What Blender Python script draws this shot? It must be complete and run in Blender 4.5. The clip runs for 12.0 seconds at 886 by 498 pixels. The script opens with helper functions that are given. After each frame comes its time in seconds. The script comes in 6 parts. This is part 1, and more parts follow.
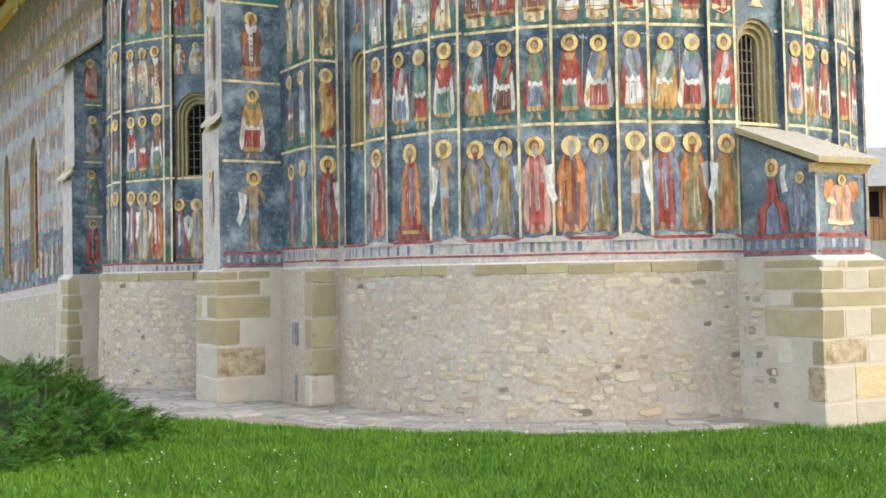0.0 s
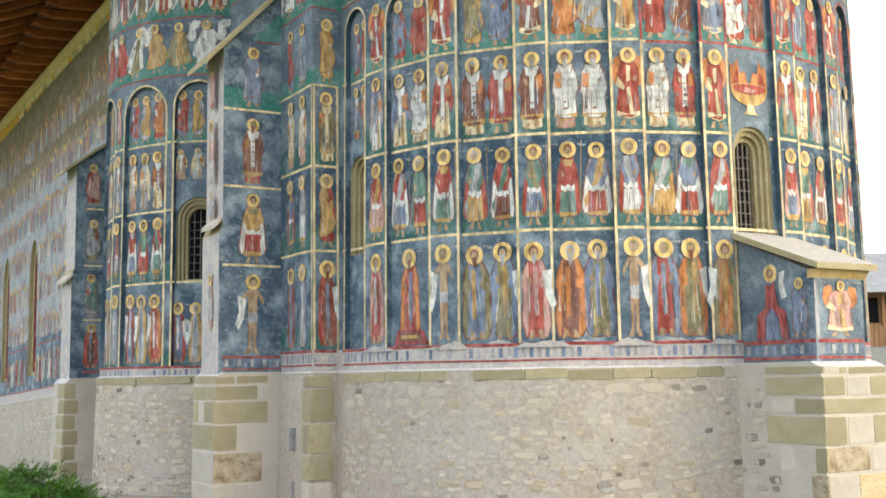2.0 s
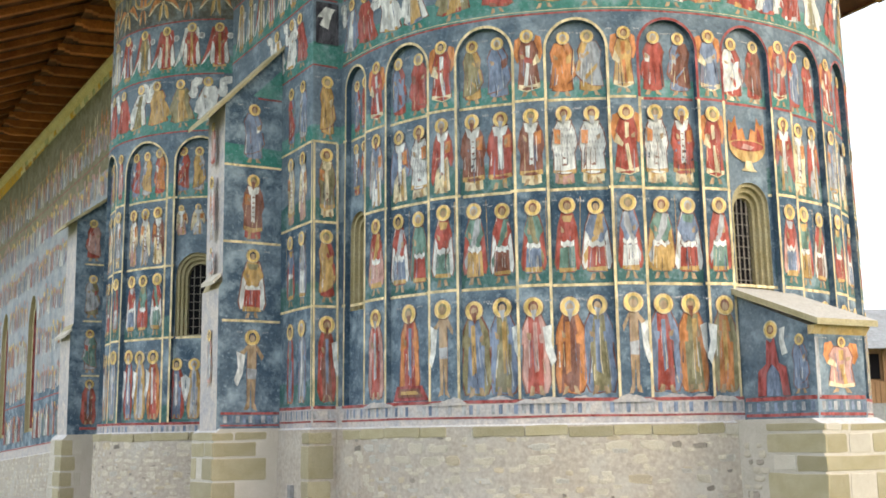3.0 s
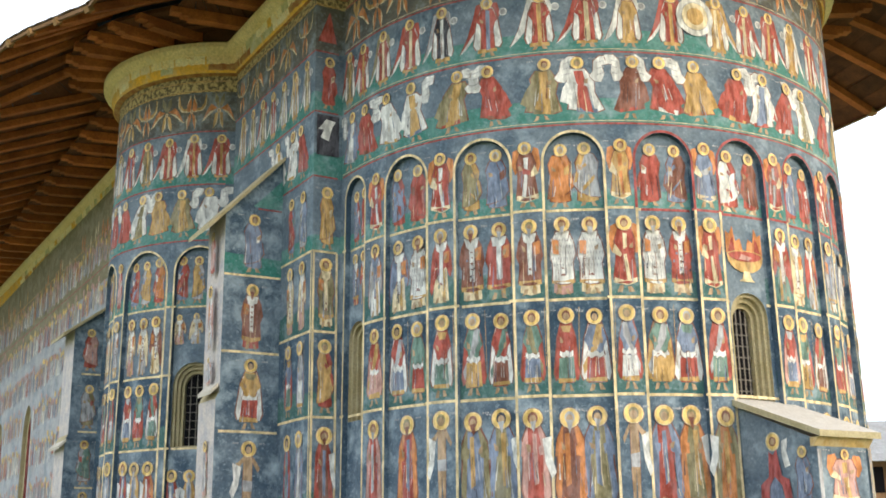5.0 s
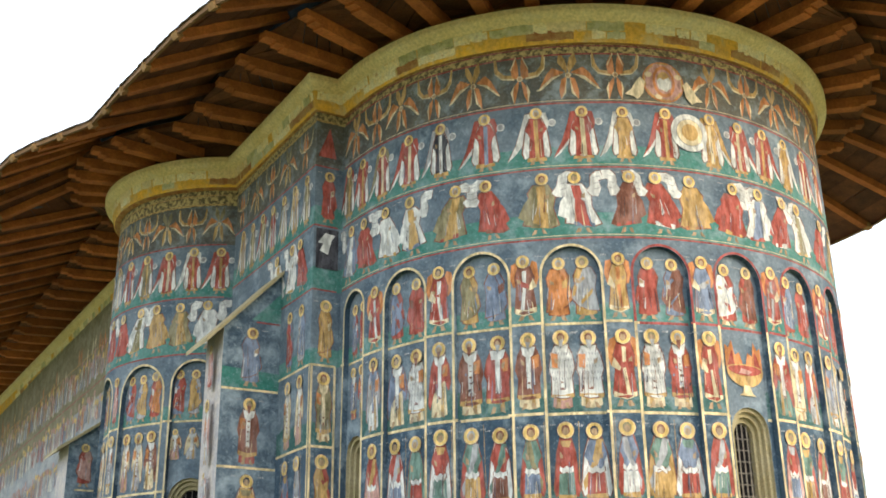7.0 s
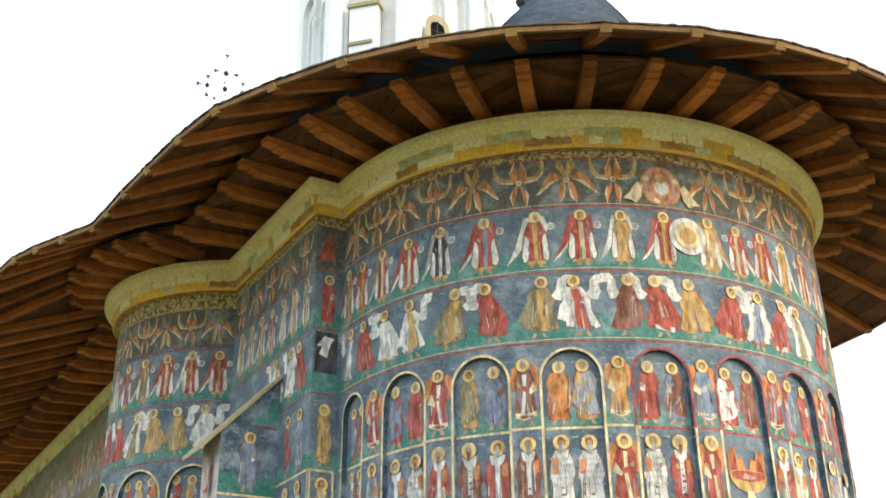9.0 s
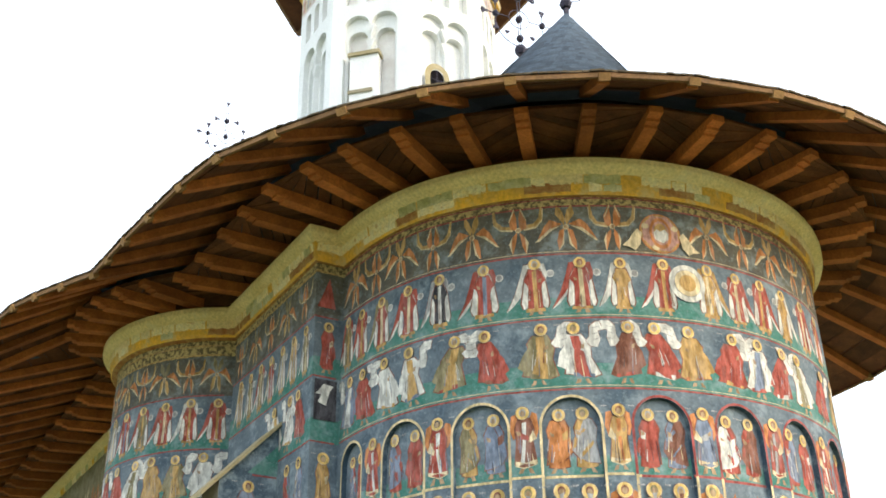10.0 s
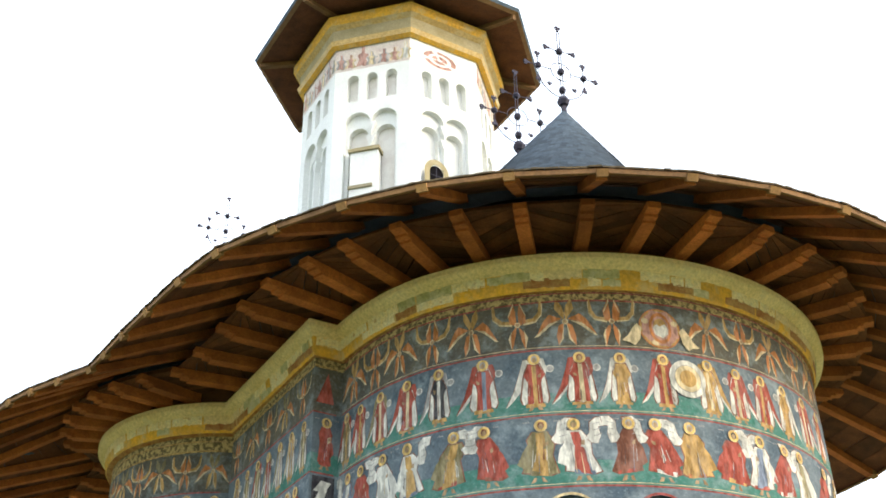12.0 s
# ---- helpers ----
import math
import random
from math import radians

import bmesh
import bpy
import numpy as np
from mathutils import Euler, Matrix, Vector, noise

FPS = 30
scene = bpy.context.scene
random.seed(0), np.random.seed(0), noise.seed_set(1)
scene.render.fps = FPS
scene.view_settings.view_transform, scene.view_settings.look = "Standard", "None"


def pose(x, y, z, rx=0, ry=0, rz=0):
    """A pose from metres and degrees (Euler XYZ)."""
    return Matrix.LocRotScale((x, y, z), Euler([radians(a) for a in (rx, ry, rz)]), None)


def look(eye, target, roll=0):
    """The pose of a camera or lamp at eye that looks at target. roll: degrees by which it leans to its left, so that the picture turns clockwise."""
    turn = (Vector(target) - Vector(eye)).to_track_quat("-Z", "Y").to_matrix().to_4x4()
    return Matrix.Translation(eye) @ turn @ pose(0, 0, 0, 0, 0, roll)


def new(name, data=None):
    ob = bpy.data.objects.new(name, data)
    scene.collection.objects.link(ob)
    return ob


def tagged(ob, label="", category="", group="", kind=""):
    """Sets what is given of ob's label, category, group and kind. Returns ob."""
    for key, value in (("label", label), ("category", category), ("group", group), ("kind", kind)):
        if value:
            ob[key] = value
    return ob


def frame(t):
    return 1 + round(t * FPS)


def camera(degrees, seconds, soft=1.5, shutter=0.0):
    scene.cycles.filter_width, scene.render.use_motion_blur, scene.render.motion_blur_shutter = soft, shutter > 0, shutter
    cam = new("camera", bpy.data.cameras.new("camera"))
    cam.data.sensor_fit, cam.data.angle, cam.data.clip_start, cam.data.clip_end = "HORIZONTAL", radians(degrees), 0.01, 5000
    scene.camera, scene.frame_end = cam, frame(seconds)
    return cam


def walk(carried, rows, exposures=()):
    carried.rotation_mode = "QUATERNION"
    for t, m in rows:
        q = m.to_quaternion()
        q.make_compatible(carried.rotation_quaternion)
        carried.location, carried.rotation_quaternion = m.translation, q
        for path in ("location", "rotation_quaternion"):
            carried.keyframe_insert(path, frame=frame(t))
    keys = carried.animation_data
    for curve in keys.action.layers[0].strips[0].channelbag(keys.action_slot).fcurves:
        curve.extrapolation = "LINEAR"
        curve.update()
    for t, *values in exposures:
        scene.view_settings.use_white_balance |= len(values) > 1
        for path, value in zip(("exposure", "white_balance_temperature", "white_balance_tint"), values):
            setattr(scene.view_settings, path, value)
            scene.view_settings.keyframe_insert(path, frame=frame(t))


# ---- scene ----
cam = camera(42.13, 12.0, soft=1.75)
EYE = 1.6
ROWS = [  # seconds, pitch, roll, yaw
    (0.0, 1.22, 1.03, 0.54), (0.5, 2.37, 0.95, 0.51), (1.0, 3.67, 0.93, 0.52), (1.5, 5.10, 0.86, 0.50),
    (2.0, 6.43, 0.84, 0.49), (2.5, 7.87, 0.84, 0.48), (3.0, 9.20, 0.80, 0.47), (5.0, 14.67, 0.71, 0.39),
    (5.5, 16.01, 0.67, 0.37), (6.0, 17.34, 0.70, 0.35), (6.5, 18.76, 0.68, 0.32), (7.0, 20.31, 0.70, 0.31),
    (9.0, 25.44, 0.69, 0.28), (9.5, 26.58, 0.70, 0.27), (10.0, 27.79, 0.68, 0.25), (10.5, 28.93, 0.67, 0.23),
    (11.0, 30.15, 0.64, 0.20), (11.5, 31.31, 0.65, 0.20), (12.0, 32.50, 0.64, 0.18),
]
walk(cam, [(t, pose(0, 0, EYE, 90 + p, r, w)) for t, p, r, w in ROWS], exposures=[(0, 0.54), (12, 0.54)])

# ---- sky and sun: thin bright cloud ----
SUN_EL, SUN_AZ = 17.0, 116.0
world = bpy.data.worlds.new("sky")
scene.world = world
world.use_nodes = True
wn = world.node_tree.nodes
sky = wn.new("ShaderNodeTexSky")
sky.sky_type, sky.sun_disc = "NISHITA", False
sky.sun_elevation, sky.sun_rotation = radians(SUN_EL), radians(SUN_AZ)
sky.air_density, sky.dust_density, sky.ozone_density = 1.0, 7.0, 0.6
veil = wn.new("ShaderNodeMix")
veil.data_type, veil.blend_type = "RGBA", "MIX"
veil.inputs[0].default_value = 0.72
veil.inputs[7].default_value = (8.9, 9.8, 11.1, 1)
world.node_tree.links.new(sky.outputs[0], veil.inputs[6])
world.node_tree.links.new(veil.outputs[2], wn["Background"].inputs[0])
wn["Background"].inputs[1].default_value = 0.19
sun = new("sun", bpy.data.lights.new("sun", "SUN"))
sun.data.energy, sun.data.angle, sun.data.color = 1.35, radians(22), (1.0, 0.92, 0.76)
az, el = radians(SUN_AZ), radians(SUN_EL)
sun.matrix_world = look((0, 0, 30), (-30 * math.sin(az) * math.cos(el), -30 * math.cos(az) * math.cos(el), 30 - 30 * math.sin(el)))


# ---- materials ----
def material(name, colour, other=None, scale=3.0, detail=6.0, rough=0.85, bump=0.3, fine=40.0, low=0.35, high=0.65,
             stretch=(1, 1, 1), metal=0.0, vary=0.0, wear=None, wear_at=(0.58, 0.7), wear_scale=1.3, bump_scale=None, scratch=0.0):
    """Two colours mixed by a coarse noise, darkened and lightened by a fine one, with optional worn patches and per-piece variation."""
    m = bpy.data.materials.new(name)
    m.use_nodes = True
    n, k = m.node_tree.nodes, m.node_tree.links
    bsdf = n["Principled BSDF"]
    bsdf.inputs["Roughness"].default_value, bsdf.inputs["Metallic"].default_value = rough, metal
    bsdf.inputs["Specular IOR Level"].default_value = 0.3
    tc, mp = n.new("ShaderNodeTexCoord"), n.new("ShaderNodeMapping")
    mp.inputs["Scale"].default_value = stretch
    k.new(tc.outputs["Object"], mp.inputs[0])

    def noise_of(s, d, r=0.6):
        t = n.new("ShaderNodeTexNoise")
        t.inputs["Scale"].default_value, t.inputs["Detail"].default_value, t.inputs["Roughness"].default_value = s, d, r
        k.new(mp.outputs[0], t.inputs["Vector"])
        return t

    def ramp_of(a, b):
        r = n.new("ShaderNodeMapRange")
        r.inputs["From Min"].default_value, r.inputs["From Max"].default_value = a, b
        return r

    def mix_of(mode="MIX"):
        x = n.new("ShaderNodeMix")
        x.data_type, x.blend_type = "RGBA", mode
        return x

    other = other or tuple(c * 0.7 for c in colour)
    big, small = noise_of(scale, detail), noise_of(fine, 4.0)
    r1 = ramp_of(low, high)
    k.new(big.outputs[0], r1.inputs[0])
    mix = mix_of()
    mix.inputs[6].default_value, mix.inputs[7].default_value = (*colour, 1), (*other, 1)
    k.new(r1.outputs[0], mix.inputs[0])
    r2 = ramp_of(0.25, 0.75)
    r2.inputs["To Min"].default_value, r2.inputs["To Max"].default_value = 0.72, 1.22
    k.new(small.outputs[0], r2.inputs[0])
    mul = mix_of("MULTIPLY")
    mul.inputs[0].default_value = 1.0
    k.new(mix.outputs[2], mul.inputs[6])
    k.new(r2.outputs[0], mul.inputs[7])
    out = mul.outputs[2]
    if vary:
        info, geo = n.new("ShaderNodeObjectInfo"), n.new("ShaderNodeNewGeometry")
        add = n.new("ShaderNodeMath")
        add.operation = "ADD"
        k.new(info.outputs["Random"], add.inputs[0])
        k.new(geo.outputs["Random Per Island"], add.inputs[1])
        fr = n.new("ShaderNodeMath")
        fr.operation = "FRACT"
        k.new(add.outputs[0], fr.inputs[0])
        rv = n.new("ShaderNodeMapRange")
        rv.inputs["To Min"].default_value, rv.inputs["To Max"].default_value = 1 - vary, 1 + vary
        k.new(fr.outputs[0], rv.inputs[0])
        mv = mix_of("MULTIPLY")
        mv.inputs[0].default_value = 1.0
        k.new(out, mv.inputs[6])
        k.new(rv.outputs[0], mv.inputs[7])
        out = mv.outputs[2]
    if wear:
        wt = noise_of(wear_scale, 9.0, 0.68)
        rw = ramp_of(*wear_at)
        k.new(wt.outputs[0], rw.inputs[0])
        mw = mix_of()
        mw.inputs[7].default_value = (*wear, 1)
        k.new(out, mw.inputs[6])
        k.new(rw.outputs[0], mw.inputs[0])
        out = mw.outputs[2]
        if scratch:
            sc = noise_of(19.0, 5.0, 0.75)
            rs = ramp_of(0.56, 0.68)
            rs.inputs["To Max"].default_value = scratch
            k.new(sc.outputs[0], rs.inputs[0])
            ms = mix_of()
            ms.inputs[7].default_value = (*wear, 1)
            k.new(out, ms.inputs[6])
            k.new(rs.outputs[0], ms.inputs[0])
            out = ms.outputs[2]
    k.new(out, bsdf.inputs["Base Color"])
    if bump:
        b = n.new("ShaderNodeBump")
        b.inputs["Strength"].default_value, b.inputs["Distance"].default_value = bump, 0.02
        src = small if bump_scale is None else noise_of(bump_scale, 8.0)
        k.new(src.outputs[0], b.inputs["Height"])
        k.new(b.outputs[0], bsdf.inputs["Normal"])
    return m


PLASTER = (0.46, 0.43, 0.40)
WORN = dict(wear=(0.34, 0.405, 0.43), wear_at=(0.50, 0.80), wear_scale=3.2, bump=0.12, scratch=0.42)
M_BLUE = material("fresco_dark_blue", (0.022, 0.047, 0.076), (0.066, 0.106, 0.142), scale=2.4, fine=26, low=0.3, high=0.72, **WORN)
M_BLUE2 = material("fresco_grey_blue", (0.070, 0.102, 0.132), (0.155, 0.188, 0.212), scale=2.0, fine=26, **WORN)
M_GREEN = material("fresco_green", (0.035, 0.160, 0.125), (0.105, 0.225, 0.190), scale=2.6, fine=24, **WORN)
M_TOP = material("fresco_smoky_grey", (0.078, 0.080, 0.070), (0.135, 0.120, 0.085), scale=2.6, fine=24, **WORN)
M_DEEP_GREEN = material("fresco_deep_green", (0.030, 0.095, 0.085), (0.075, 0.145, 0.125), scale=2.6, fine=24, **WORN)
M_WASH = material("fresco_washed_blue", (0.040, 0.070, 0.100), (0.115, 0.150, 0.180), scale=2.2, fine=26, **dict(WORN, scratch=0.6, wear_at=(0.46, 0.74)))
M_NAVE_TOP = material("fresco_olive_nave", (0.165, 0.140, 0.070), (0.235, 0.200, 0.115), scale=2.0, fine=12, **dict(WORN, wear=(0.34, 0.31, 0.22)))
M_FRIEZE = material("fresco_ochre_scroll", (0.50, 0.37, 0.150), (0.13, 0.10, 0.050), scale=17, detail=4, low=0.44, high=0.56, bump=0.2)
M_NAVE = material("fresco_weathered_nave", (0.215, 0.25, 0.275), (0.35, 0.335, 0.32), scale=2.2, fine=9, wear=(0.44, 0.43, 0.42), wear_at=(0.45, 0.75), wear_scale=1.7, bump=0.12, scratch=0.5)
M_BORDER = material("fresco_pale_border", (0.53, 0.455, 0.385), (0.36, 0.34, 0.34), scale=6, fine=30, bump=0.2)
M_PLASTER = material("white_plaster", PLASTER, (0.56, 0.52, 0.48), scale=3, fine=30, bump=0.2)
M_MORTAR = material("lime_mortar", (0.42, 0.365, 0.300), (0.385, 0.318, 0.245), scale=0.9, fine=22, bump=0.6, wear=(0.46, 0.42, 0.365), wear_at=(0.5, 0.75), wear_scale=1.1, bump_scale=14)
M_RUBBLE = material("rubble_stone", (0.53, 0.47, 0.365), (0.45, 0.385, 0.29), scale=9, fine=45, bump=0.5, vary=0.10)
M_RUBBLE_WARM = material("warm_rubble_stone", (0.47, 0.39, 0.275), (0.41, 0.33, 0.225), scale=10, fine=45, bump=0.5, vary=0.2)
M_RUBBLE_DARK = material("dark_rubble_stone", (0.24, 0.20, 0.16), (0.33, 0.285, 0.23), scale=12, fine=45, bump=0.5, vary=0.35)
M_RUBBLE_GREY = material("grey_rubble_stone", (0.46, 0.42, 0.355), (0.40, 0.36, 0.30), scale=12, fine=45, bump=0.5, vary=0.16)
M_ASHLAR = material("olive_sandstone", (0.31, 0.262, 0.150), (0.38, 0.325, 0.210), scale=3, fine=150, bump=0.3, vary=0.16)
M_ASHLAR_PALE = material("pale_sandstone", (0.52, 0.465, 0.375), (0.45, 0.395, 0.31), scale=4, fine=150, bump=0.3, vary=0.14)
M_ASHLAR_BROWN = material("brown_veined_sandstone", (0.44, 0.36, 0.25), (0.22, 0.165, 0.09), scale=9, fine=40, bump=0.3, vary=0.1)
M_ASHLAR_HONEY = material("honey_sandstone", (0.52, 0.37, 0.19), (0.56, 0.46, 0.30), scale=5, fine=40, bump=0.3, stretch=(0.6, 0.6, 3))
M_JOINT = material("pale_joint_mortar", (0.51, 0.455, 0.375), (0.44, 0.385, 0.31), scale=3, fine=120, bump=0.3)
M_FRAME_STONE = material("greenish_moulded_stone", (0.33, 0.27, 0.14), (0.40, 0.335, 0.20), scale=4, fine=40, bump=0.25)
M_CORNICE = material("ochre_cornice", (0.60, 0.42, 0.18), (0.50, 0.33, 0.12), scale=2.2, fine=20, bump=0.35, wear=(0.52, 0.45, 0.30), wear_at=(0.5, 0.72), wear_scale=2.5)
M_CORNICE_GOLD = material("painted_ochre_cornice", (0.86, 0.47, 0.050), (0.68, 0.38, 0.08), scale=3.0, fine=20, bump=0.3, wear=(0.60, 0.48, 0.26), wear_at=(0.50, 0.72), wear_scale=3.4)
M_CORNICE_STONE = material("grey_olive_cornice_render", (0.86, 0.68, 0.39), (0.76, 0.57, 0.28), scale=1.6, fine=26, bump=0.25, wear=(0.76, 0.66, 0.46), wear_at=(0.55, 0.78), wear_scale=2.2)
M_CORNICE_CREAM = material("cream_cornice_patch", (0.88, 0.68, 0.32), (0.88, 0.77, 0.50), scale=7, fine=30, bump=0.3, wear=(0.50, 0.20, 0.06), wear_at=(0.60, 0.72), wear_scale=6.0)
M_CORNICE_GREEN = material("faded_green_cornice_patch", (0.42, 0.38, 0.17), (0.68, 0.60, 0.35), scale=6, fine=30, bump=0.3, wear=(0.60, 0.55, 0.38), wear_at=(0.55, 0.7), wear_scale=5.0)
M_CORNICE_RUST = material("rust_red_cornice_patch", (0.34, 0.13, 0.045), (0.48, 0.28, 0.10), scale=7, fine=30, bump=0.3)
# Yellower than the rafters: light caught by their ends is put into the colour.
M_RAFTER_END = material("weathered_rafter_end", (0.36, 0.20, 0.075), (0.26, 0.135, 0.05), scale=6, fine=40, bump=0.3, vary=0.2)
M_WOOD = material("red_brown_timber", (0.50, 0.160, 0.042), (0.31, 0.095, 0.028), scale=3, fine=30, stretch=(1, 1, 1), bump=0.4, vary=0.3)
# Board brown is lowered to carry part of the shade under the eaves.
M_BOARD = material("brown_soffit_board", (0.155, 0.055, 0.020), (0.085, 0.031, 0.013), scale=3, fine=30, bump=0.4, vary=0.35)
M_EDGE = material("weathered_eave_board", (0.25, 0.130, 0.052), (0.17, 0.09, 0.04), scale=4, fine=30, bump=0.3, vary=0.2)
M_SHINGLE = material("dark_slate_shingle", (0.062, 0.085, 0.110), (0.090, 0.115, 0.140), scale=5, fine=40, bump=0.2, vary=0.30)
M_WOOD_SHINGLE = material("mossy_wood_shingle", (0.15, 0.105, 0.055), (0.085, 0.065, 0.04), scale=5, fine=40, bump=0.3, vary=0.3)
M_TOWER = material("tower_white_render", (0.80, 0.80, 0.77), (0.73, 0.73, 0.70), scale=1.6, fine=60, bump=0.06, wear=(0.56, 0.55, 0.52), wear_at=(0.62, 0.8), wear_scale=1.6)
M_TOWER_TINT = material("faded_blue_tower_paint", (0.56, 0.59, 0.56), (0.36, 0.42, 0.42), scale=2.5, fine=80, bump=0.1)
M_TOWER_PINK = material("faded_pink_tower_paint", (0.76, 0.73, 0.68), (0.67, 0.62, 0.57), scale=3.5, fine=80, bump=0.1)
M_TOWER_PAINT = material("faded_tower_fresco", (0.70, 0.64, 0.57), (0.58, 0.47, 0.42), scale=4, fine=30, bump=0.2)
M_IRON = material("dark_wrought_iron", (0.045, 0.04, 0.06), (0.03, 0.028, 0.04), scale=8, rough=0.5, metal=0.6, bump=0.1)
M_GRILLE = material("dusty_iron_grille", (0.22, 0.19, 0.15), (0.15, 0.13, 0.11), scale=12, rough=0.7, bump=0.1)
M_GRASS = material("lawn_grass", (0.130, 0.168, 0.048), (0.175, 0.178, 0.070), scale=1.2, fine=60, bump=0.5, rough=0.7)
M_BLADE = material("grass_blade", (0.100, 0.215, 0.010), (0.060, 0.150, 0.008), scale=1.0, fine=9, bump=0.0, rough=0.55, vary=0.5)
M_CLOVER = material("white_clover_flower", (0.75, 0.74, 0.66), rough=0.7, bump=0.0)
M_JUNIPER = material("juniper_needles", (0.034, 0.108, 0.008), (0.066, 0.165, 0.014), scale=3, fine=14, bump=0.0, rough=0.65, vary=0.45)
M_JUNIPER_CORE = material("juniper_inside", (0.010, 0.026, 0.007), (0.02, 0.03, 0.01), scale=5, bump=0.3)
M_PAVE = material("paving_stone", (0.36, 0.33, 0.295), (0.28, 0.26, 0.24), scale=3, fine=30, bump=0.4, vary=0.22)
M_PAVE_BED = material("paving_bed", (0.34, 0.29, 0.24), (0.26, 0.22, 0.18), scale=5, fine=30, bump=0.5)
M_FAR_WALL = material("far_timber_wall", (0.30, 0.17, 0.085), (0.22, 0.12, 0.06), scale=3, stretch=(6, 6, 0.5), fine=10, bump=0.2)
M_FAR_STONE = material("far_grey_wall", (0.30, 0.30, 0.29), (0.24, 0.23, 0.22), scale=2, fine=10, bump=0.2)
M_GLASS = bpy.data.materials.new("dark_window_glass")
M_GLASS.use_nodes = True
gb = M_GLASS.node_tree.nodes["Principled BSDF"]
gb.inputs["Base Color"].default_value, gb.inputs["Roughness"].default_value = (0.010, 0.009, 0.010, 1), 0.05
gb.inputs["Specular IOR Level"].default_value = 0.0


def pigment(name, c):
    return material("pigment_" + name, tuple(v * 1.18 + 0.035 for v in c), tuple(v * 0.66 for v in c), scale=8, detail=4, fine=22, low=0.40, high=0.60, stretch=(1.6, 1.6, 0.6),
                    bump=0.05, wear=tuple(0.55 * v + 0.15 for v in c), wear_at=(0.50, 0.82), wear_scale=3.2, scratch=0.42)


PIG = {k: pigment(*v) for k, v in {
    "r": ("red", (0.34, 0.060, 0.036)), "o": ("ochre", (0.46, 0.275, 0.085)), "w": ("white", (0.62, 0.60, 0.54)), "g": ("green", (0.125, 0.205, 0.155)),
    "b": ("slate_blue", (0.165, 0.20, 0.27)), "n": ("brown", (0.20, 0.072, 0.040)), "p": ("pink", (0.46, 0.25, 0.20)), "l": ("olive", (0.235, 0.195, 0.095)),
    "k": ("black", (0.035, 0.032, 0.04)), "s": ("flesh", (0.36, 0.235, 0.125)), "h": ("gold", (0.66, 0.44, 0.13)), "t": ("orange", (0.50, 0.185, 0.052)),
    "c": ("cream", (0.62, 0.50, 0.30)), "y": ("line_ochre", (0.66, 0.51, 0.27)), "d": ("line_red", (0.30, 0.055, 0.045)), "e": ("grey", (0.34, 0.33, 0.32))}.items()}

# ---- the church's own axes: x to its side, y to its east end, centre of the main apse at the origin ----
CHURCH = Matrix(((-0.8625, 0.506, 0, 1.782), (-0.506, -0.8625, 0, 16.178), (0, 0, 1, 0), (0, 0, 0, 1)))
R_A, SIDE, NAVE, R_B, CB = 3.81, 4.05, 4.19, 2.12, (3.24, -5.0)
Z_PLINTH, Z_TOP = 1.68, 8.96


class Build:
    """Collects faces with materials for one mesh."""

    def __init__(self):
        self.v, self.f, self.m, self.slots = [], [], [], []

    def face(self, pts, mat):
        if mat not in self.slots:
            self.slots.append(mat)
        i = len(self.v)
        self.v.extend(tuple(p) for p in pts)
        self.f.append(tuple(range(i, i + len(pts))))
        self.m.append(self.slots.index(mat))

    def box(self, frame_m, size, mat, taper=1.0):
        """A box from its frame (x along, y across, z up); size: x0, x1, y0, y1, z0, z1."""
        x0, x1, y0, y1, z0, z1 = size
        c = [frame_m @ Vector(p) for p in ((x0, y0, z0), (x1, y0 * taper, z0), (x1, y1 * taper, z0), (x0, y1, z0), (x0, y0, z1), (x1, y0 * taper, z1), (x1, y1 * taper, z1), (x0, y1, z1))]
        for q in ((0, 3, 2, 1), (4, 5, 6, 7), (0, 1, 5, 4), (1, 2, 6, 5), (2, 3, 7, 6), (3, 0, 4, 7)):
            self.face([c[a] for a in q], mat)

    def mesh(self, name, weld=False):
        me = bpy.data.meshes.new(name)
        me.from_pydata(self.v, [], self.f)
        for s in self.slots:
            me.materials.append(s)
        me.polygons.foreach_set("material_index", self.m)
        if weld:
            bm = bmesh.new()
            bm.from_mesh(me)
            bmesh.ops.remove_doubles(bm, verts=bm.verts, dist=1e-4)
            bmesh.ops.recalc_face_normals(bm, faces=bm.faces)
            bm.to_mesh(me)
            bm.free()
        me.update()
        return me

    def thing(self, name, label, category, kind="", group="", at=CHURCH, weld=False):
        ob = new(name, self.mesh(name, weld))
        ob.matrix_world = at
        return tagged(ob, label, category, group, kind)

    def part(self, name, parent, label="", weld=False):
        ob = new(name, self.mesh(name, weld))
        ob.parent = parent
        return tagged(ob, label)


def piece(name, me, parent, m):
    ob = new(name, me)
    ob.parent = parent
    ob.matrix_basis = m
    return ob


def draw_in(a):
    """The main apse draws in where it meets the shoulder; a in degrees."""
    f = min(max((a - 58) / 32, 0.0), 1.0)
    return 0.12 * f * f * (3 - 2 * f)


def rim(c, r, dz=0.0):
    """A wall on a circle: s in metres round it from the east, d metres into the wall."""
    def at(s, z, d=0.0):
        a = s / r
        q = r - d - 0.01 * (z - 3) - (draw_in(math.degrees(a)) if c == (0, 0) else 0.0)
        return Vector((c[0] + q * math.sin(a), c[1] + q * math.cos(a), z + dz))
    return at


def flat(o, along, inward, dz=0.0):
    def at(s, z, d=0.0):
        return Vector((o[0] + along[0] * s + inward[0] * d, o[1] + along[1] * s + inward[1] * d, z + dz))
    return at


